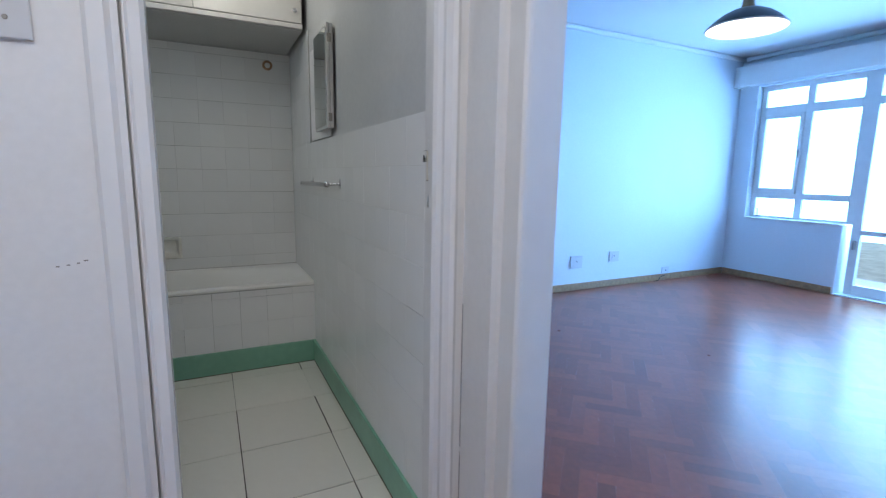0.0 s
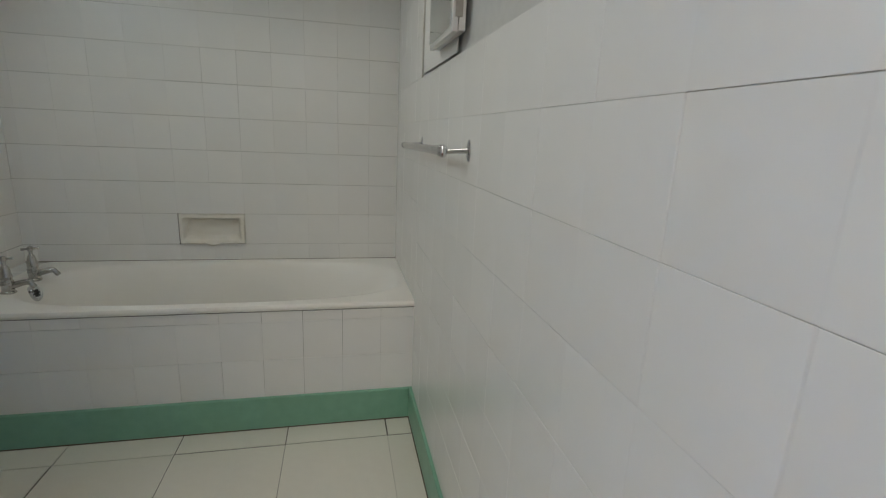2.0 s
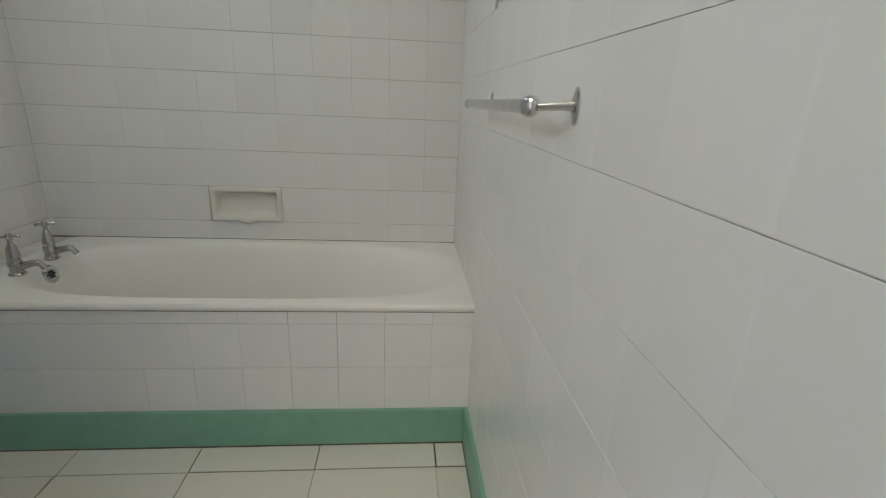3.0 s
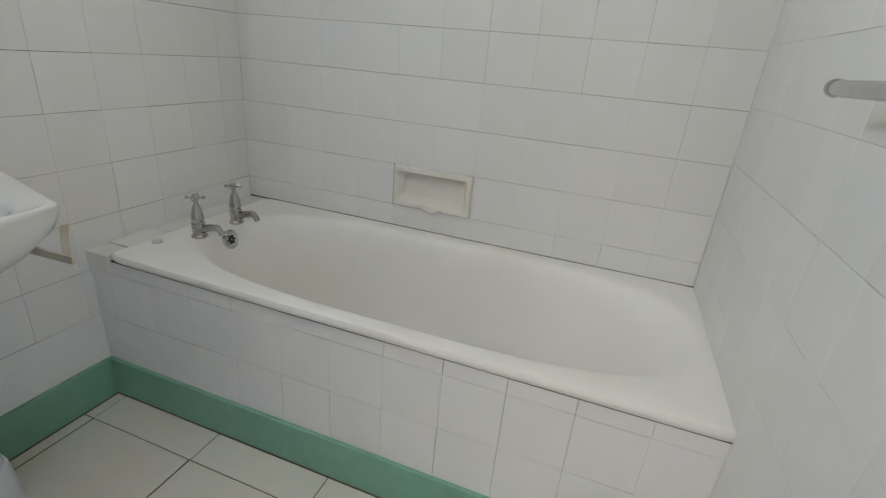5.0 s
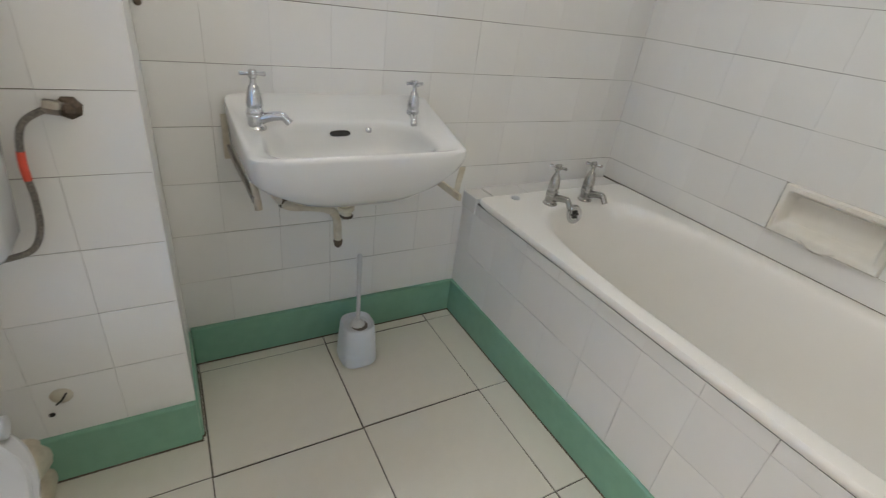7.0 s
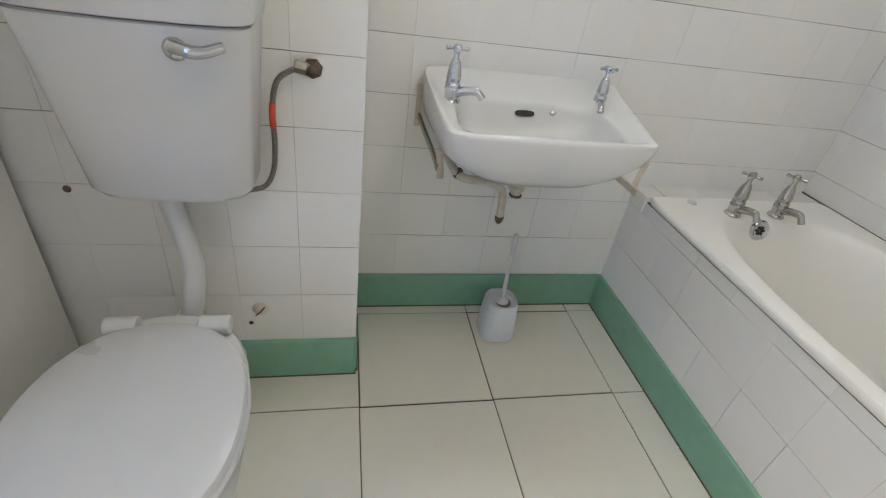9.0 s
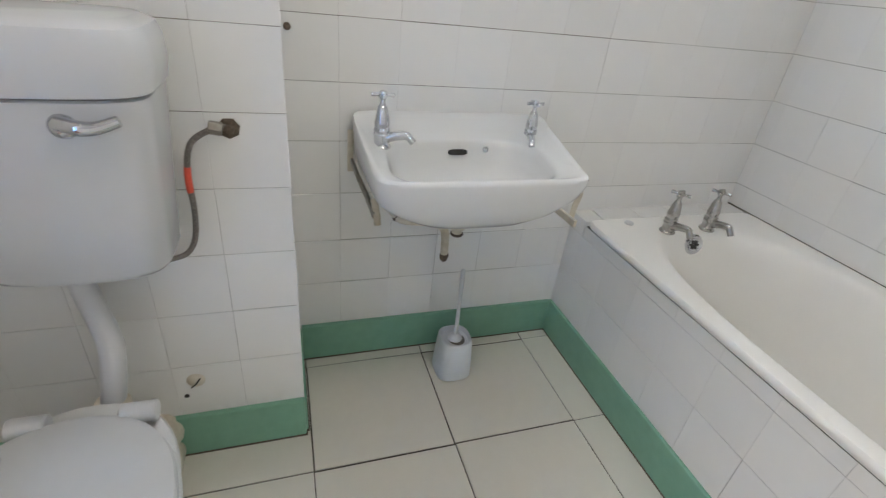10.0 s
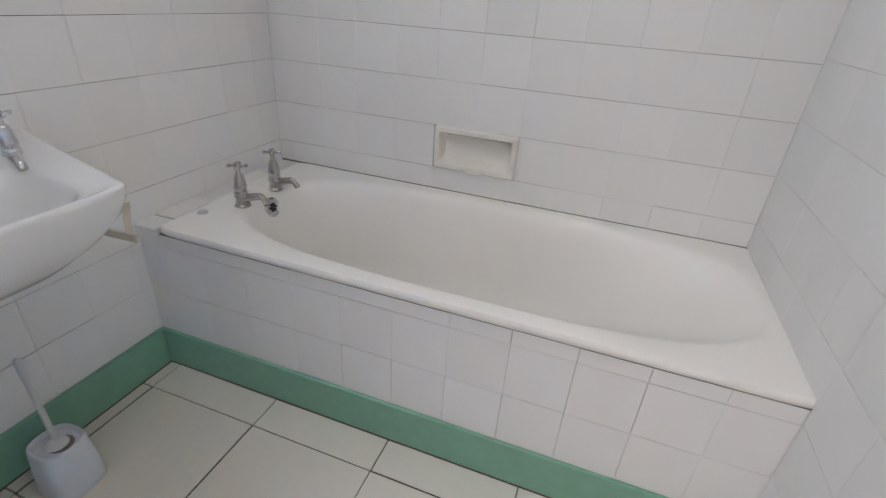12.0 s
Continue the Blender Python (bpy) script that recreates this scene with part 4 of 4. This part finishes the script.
def dome(r0, off):
    return [(0.028 + off, -0.44), (0.07 + off, -0.451), (0.12 + off, -0.475), (0.16 + off, -0.505), (0.186 + off, -0.53), (0.198 + off, -0.543)]
outer = dome(0, 0)
inner = [(r - 0.006, z - 0.005) for r, z in outer]
def open_shell(profile, seg=36):
    return loft([[(r * math.cos(2 * math.pi * i / seg), r * math.sin(2 * math.pi * i / seg), z) for i in range(seg)] for r, z in profile], False, False)
shade = part("shade", open_shell(outer), M_BLACK, pend, "black enamel dome shade", smooth=True)
part("lining", open_shell(inner + [(0.198, -0.5405)]), M_SHADEIN, shade, "white inside of the shade", smooth=True)
part("cap", lathe([(0.014, -0.28), (0.02, -0.3), (0.026, -0.40), (0.034, -0.442), (0.03, -0.446)], 20), M_OAK, pend, smooth=True)
part("flex", tube([(0, 0, 0.135), (0, 0, -0.29)], 0.004, 8), M_DARK, pend)
part("ceiling_rose", lathe([(0.05, 0.135), (0.05, 0.12), (0.02, 0.105)], 20), M_PLASTIC, pend, smooth=True)

# unseen lamp bases, added to the bathroom and hall ceilings
def added_lamp_base(x, y, z, label):
    g = thing("unseen_lamp_base", label, "ceiling lamp", x, y, z)
    part("base", lathe([(0.075, 0.0), (0.075, -0.02), (0.055, -0.035)], 24), M_PLASTIC, g, smooth=True)
    return g
added_lamp_base(-0.5, -0.4, ZC, "unseen round white lamp base, added to the ceiling")
added_lamp_base(-0.95, -3.6, HZ, "unseen round white lamp base, added to the ceiling")

# ---- outdoors ----
M_HAZE = bpy.data.materials.new("bright_sky")
M_HAZE.use_nodes = True
hz = M_HAZE.node_tree.nodes["Principled BSDF"]
hz.inputs["Emission Color"].default_value, hz.inputs["Emission Strength"].default_value = (0.4, 0.76, 1.0, 1), 8.6
tagged(part("backdrop", box(80, 80.2, -90, 90, -4, 60), M_HAZE), "bright hazy sky beyond the balcony", "sky", kind="structure")
M_GROUND = mat("pale_ground", (0.5, 0.5, 0.48), 0.9, vary=0.2, scale=2)
tagged(part("ground", box(5.69, 900, -900, 900, -3.3, -3.2), M_GROUND), "far dry ground below the balcony", "ground", kind="structure")
M_CONC = mat("balcony_paint", (0.75, 0.75, 0.74), 0.8, vary=0.06, scale=6)
tagged(part("balcony_floor", box(WX + 0.22, 6.9, -4.4, 1.04, -0.15, -0.02), M_CONC), "pale concrete balcony floor", "balcony", kind="structure")
M_LEAF = mat("tree_leaves", (0.06, 0.1, 0.035), 0.6, vary=0.3, scale=5)
M_BARK = mat("tree_bark", (0.12, 0.09, 0.065), 0.9, bump=0.6, scale=20, vary=0.3)
tree = thing("tree", "leafy green tree beyond the balcony", "tree", 26, 9.2, -3.2)
part("trunk", tube([(0, 0, 0), (0.1, 0.05, 2.2), (0.0, 0.2, 5.5)], 0.2, 10, radii=[0.28, 0.2, 0.1]), M_BARK, tree)
for dx, dy, dz in ((1.2, 0.5, 6.9), (-0.9, 1.1, 6.7), (0.2, -1.2, 7.0), (0.1, 0.3, 7.6)):
    part("limb", tube([(0.02, 0.15, 4.9), (dx * 0.5, dy * 0.5, 5.9), (dx, dy, dz)], 0.06, 7, radii=[0.1, 0.06, 0.025]), M_BARK, tree)
rl = random.Random(3)
verts, faces = [], []
for i in range(2600):
    a, e, r = rl.uniform(0, 6.283), rl.gauss(0, 0.75), rl.uniform(0.5, 1.0)
    lobe = 1.6 + 0.5 * math.sin(3 * a + 1) + 0.3 * math.sin(7 * a)
    c = Vector((math.cos(a) * lobe * r, 0.2 + math.sin(a) * lobe * r, 6.7 + e * 0.75 * r))
    u = Vector((rl.gauss(0, 1), rl.gauss(0, 1), rl.gauss(0, 1))).normalized()
    v = u.orthogonal().normalized()
    k = len(verts)
    verts += [c - u * 0.11, c + v * 0.05, c + u * 0.11, c - v * 0.05]
    faces.append((k, k + 1, k + 2, k + 3))
me = bpy.data.meshes.new("crown")
me.from_pydata(verts, [], faces)
me.materials.append(M_LEAF)
crown = new("crown", me)
crown.parent = tree

# ---- wall and floor tiles ----
def grout_bed(parent, x0, x1, y0, y1, z0, z1, material=M_GROUT):
    part("grout", box(x0, x1, y0, y1, z0, z1), material, parent)
GU, GV = 0.0007, 0.0018
Z0 = 0.147
# right wall: tiled to 1.435 from the door to the bath, higher over the bath
tiled = [1.4 - P * k for k in range(9)][::-1]
tiled = [SK - 0.002] + [z for z in tiled if z > SK + 0.02]
grout_bed(wall_right, 0.0015, 0.0085, -1.734, 0.0, SK, 1.398, M_GROUT_PALE)
grout_bed(wall_right, 0.0015, 0.0085, 0.0, D + 0.004, 0.5, 2.055, M_GROUT_PALE)
tile_field(wall_right, (0, 0, 0), (0, -1, 0), (0, 0, 1), cuts(0.0, 1.734, 1.43, 0.157), tiled, 0.0004, 0.001, M_TILE)
tile_field(wall_right, (0, 0, 0), (0, -1, 0), (0, 0, 1), cuts(-D, 0.0, 0.039, P), cuts(0.531, 2.055, 1.4, P), 0.0004, 0.001, M_TILE)
# back wall
part("grout", niche_wall(L - 0.006, 0.004, D + 0.0015, D + 0.0085, 0.5, 2.055), M_GROUT, wall_back)
tile_field(wall_back, (0, D, 0), (1, 0, 0), (0, 0, 1), cuts(L, 0.0, -0.767, P), cuts(0.531, 2.055, 0.612, P), 0.0006, 0.0014, M_TILE, skip=lambda u, v: -1.08 < u < -0.76 and 0.612 < v < 0.767)
# tap wall
grout_bed(wall_tap, L - 0.0085, L - 0.0015, PY, D + 0.004, SK, 1.54)
tile_field(wall_tap, (L, 0, 0), (0, 1, 0), (0, 0, 1), cuts(PY, D, -0.495, P), [SK - 0.002] + [Z0 + P * k for k in range(1, 10)], GU, GV, M_TILE)
# pier behind the toilet, its return, and the wall by the door
grout_bed(wall_pier, PX - 0.0085, PX - 0.0015, DW, PY - 0.002, SK, 1.54)
tile_field(wall_pier, (PX, 0, 0), (0, 1, 0), (0, 0, 1), cuts(DW, PY, -1.088, P), [SK - 0.002] + [Z0 + P * k for k in range(1, 10)], GU, GV, M_TILE)
grout_bed(wall_pier, L - 0.006, PX - 0.004, PY - 0.0085, PY - 0.0015, SK, 1.54)
tile_field(wall_pier, (0, PY, 0), (-1, 0, 0), (0, 0, 1), cuts(-PX, -L, -PX + P, P), [SK - 0.002] + [Z0 + P * k for k in range(1, 10)], GU, GV, M_TILE)
grout_bed(wall_door, PX, -0.79, DW, DW + 0.006, SK, 1.54)
tile_field(wall_door, (0, DW + 0.008, 0), (-1, 0, 0), (0, 0, 1), cuts(0.79, -PX, 0.9, P), [SK - 0.002] + [Z0 + P * k for k in range(1, 10)], GU, GV, M_TILE)
# floor tiles of 0.4 m
tile_field(floor, (0, 0, 0), (1, 0, 0), (0, 1, 0), cuts(L, -0.001, -0.115, 0.3955), cuts(-1.80, 0.0, -0.122, 0.403), 0.006, 0.006, M_FLOORTILE, 0.008, 0.0012, jitter=0.0003)

# parquet: herringbone blocks, the ones by the doorway each their own
BW, BL = 0.07, 0.28
BLOCK = None
def blocks():
    s = math.sqrt(0.5)
    for i in range(-80, 80):
        for j in range(-25, 26):
            for kind in (0, 1):
                bx, by = (i * BW + j * BL * 1.0, i * BW - j * BL * 1.0)
                if kind == 0:
                    px, py, w, h = bx, by, BL, BW
                else:
                    px, py, w, h = bx, by + BW, BW, BL
                mx, my = px + w / 2, py + h / 2
                yield (mx * s - my * s, mx * s + my * s, 45 if kind == 0 else 135)
near, far = [], []
for x, y, a in blocks():
    x, y = x + 2.6, y - 1.9
    if 0.42 < x < WX - 0.15 and -4.2 < y < WY - 0.14:
        (near if x < 2.2 and -2.5 < y < -0.9 and len(near) < 260 else far).append((x, y, a))
bb = box(-BL / 2 + 0.0001, BL / 2 - 0.0001, -BW / 2 + 0.0001, BW / 2 - 0.0001, -0.01, 0.0)
bme = bpy.data.meshes.new("parquet_block")
bb.to_mesh(bme)
bb.free()
bme.materials.append(M_PARQUET)
rp = random.Random(5)
for x, y, a in near:
    ob = new("parquet_block", bme)
    ob.parent = floor_living
    ob.matrix_world = pose(x, y, rp.uniform(0, 0.00005), rp.uniform(-0.012, 0.012), 0, a)
M_PARQUET_REST = M_PARQUET.copy()
M_PARQUET_REST.name = "parquet_rest"
nt = M_PARQUET_REST.node_tree
geo = nt.nodes.new("ShaderNodeNewGeometry")
for ln in list(nt.links):
    if ln.from_node.bl_idname == "ShaderNodeObjectInfo":
        to = ln.to_socket
        nt.links.new(geo.outputs["Random Per Island"], to)
verts, faces = [], []
bv = [v.co.copy() for v in bme.vertices]
bf = [tuple(p.vertices) for p in bme.polygons]
for x, y, a in far:
    m = pose(x, y, rp.uniform(0, 0.00005), rp.uniform(-0.012, 0.012), 0, a)
    k = len(verts)
    verts += [m @ v for v in bv]
    faces += [tuple(i + k for i in f) for f in bf]
me = bpy.data.meshes.new("parquet_rest")
me.from_pydata(verts, [], faces)
me.materials.append(M_PARQUET_REST)
rest = new("parquet_rest", me)
rest.parent = floor_living
rest["kind"] = "stuff"
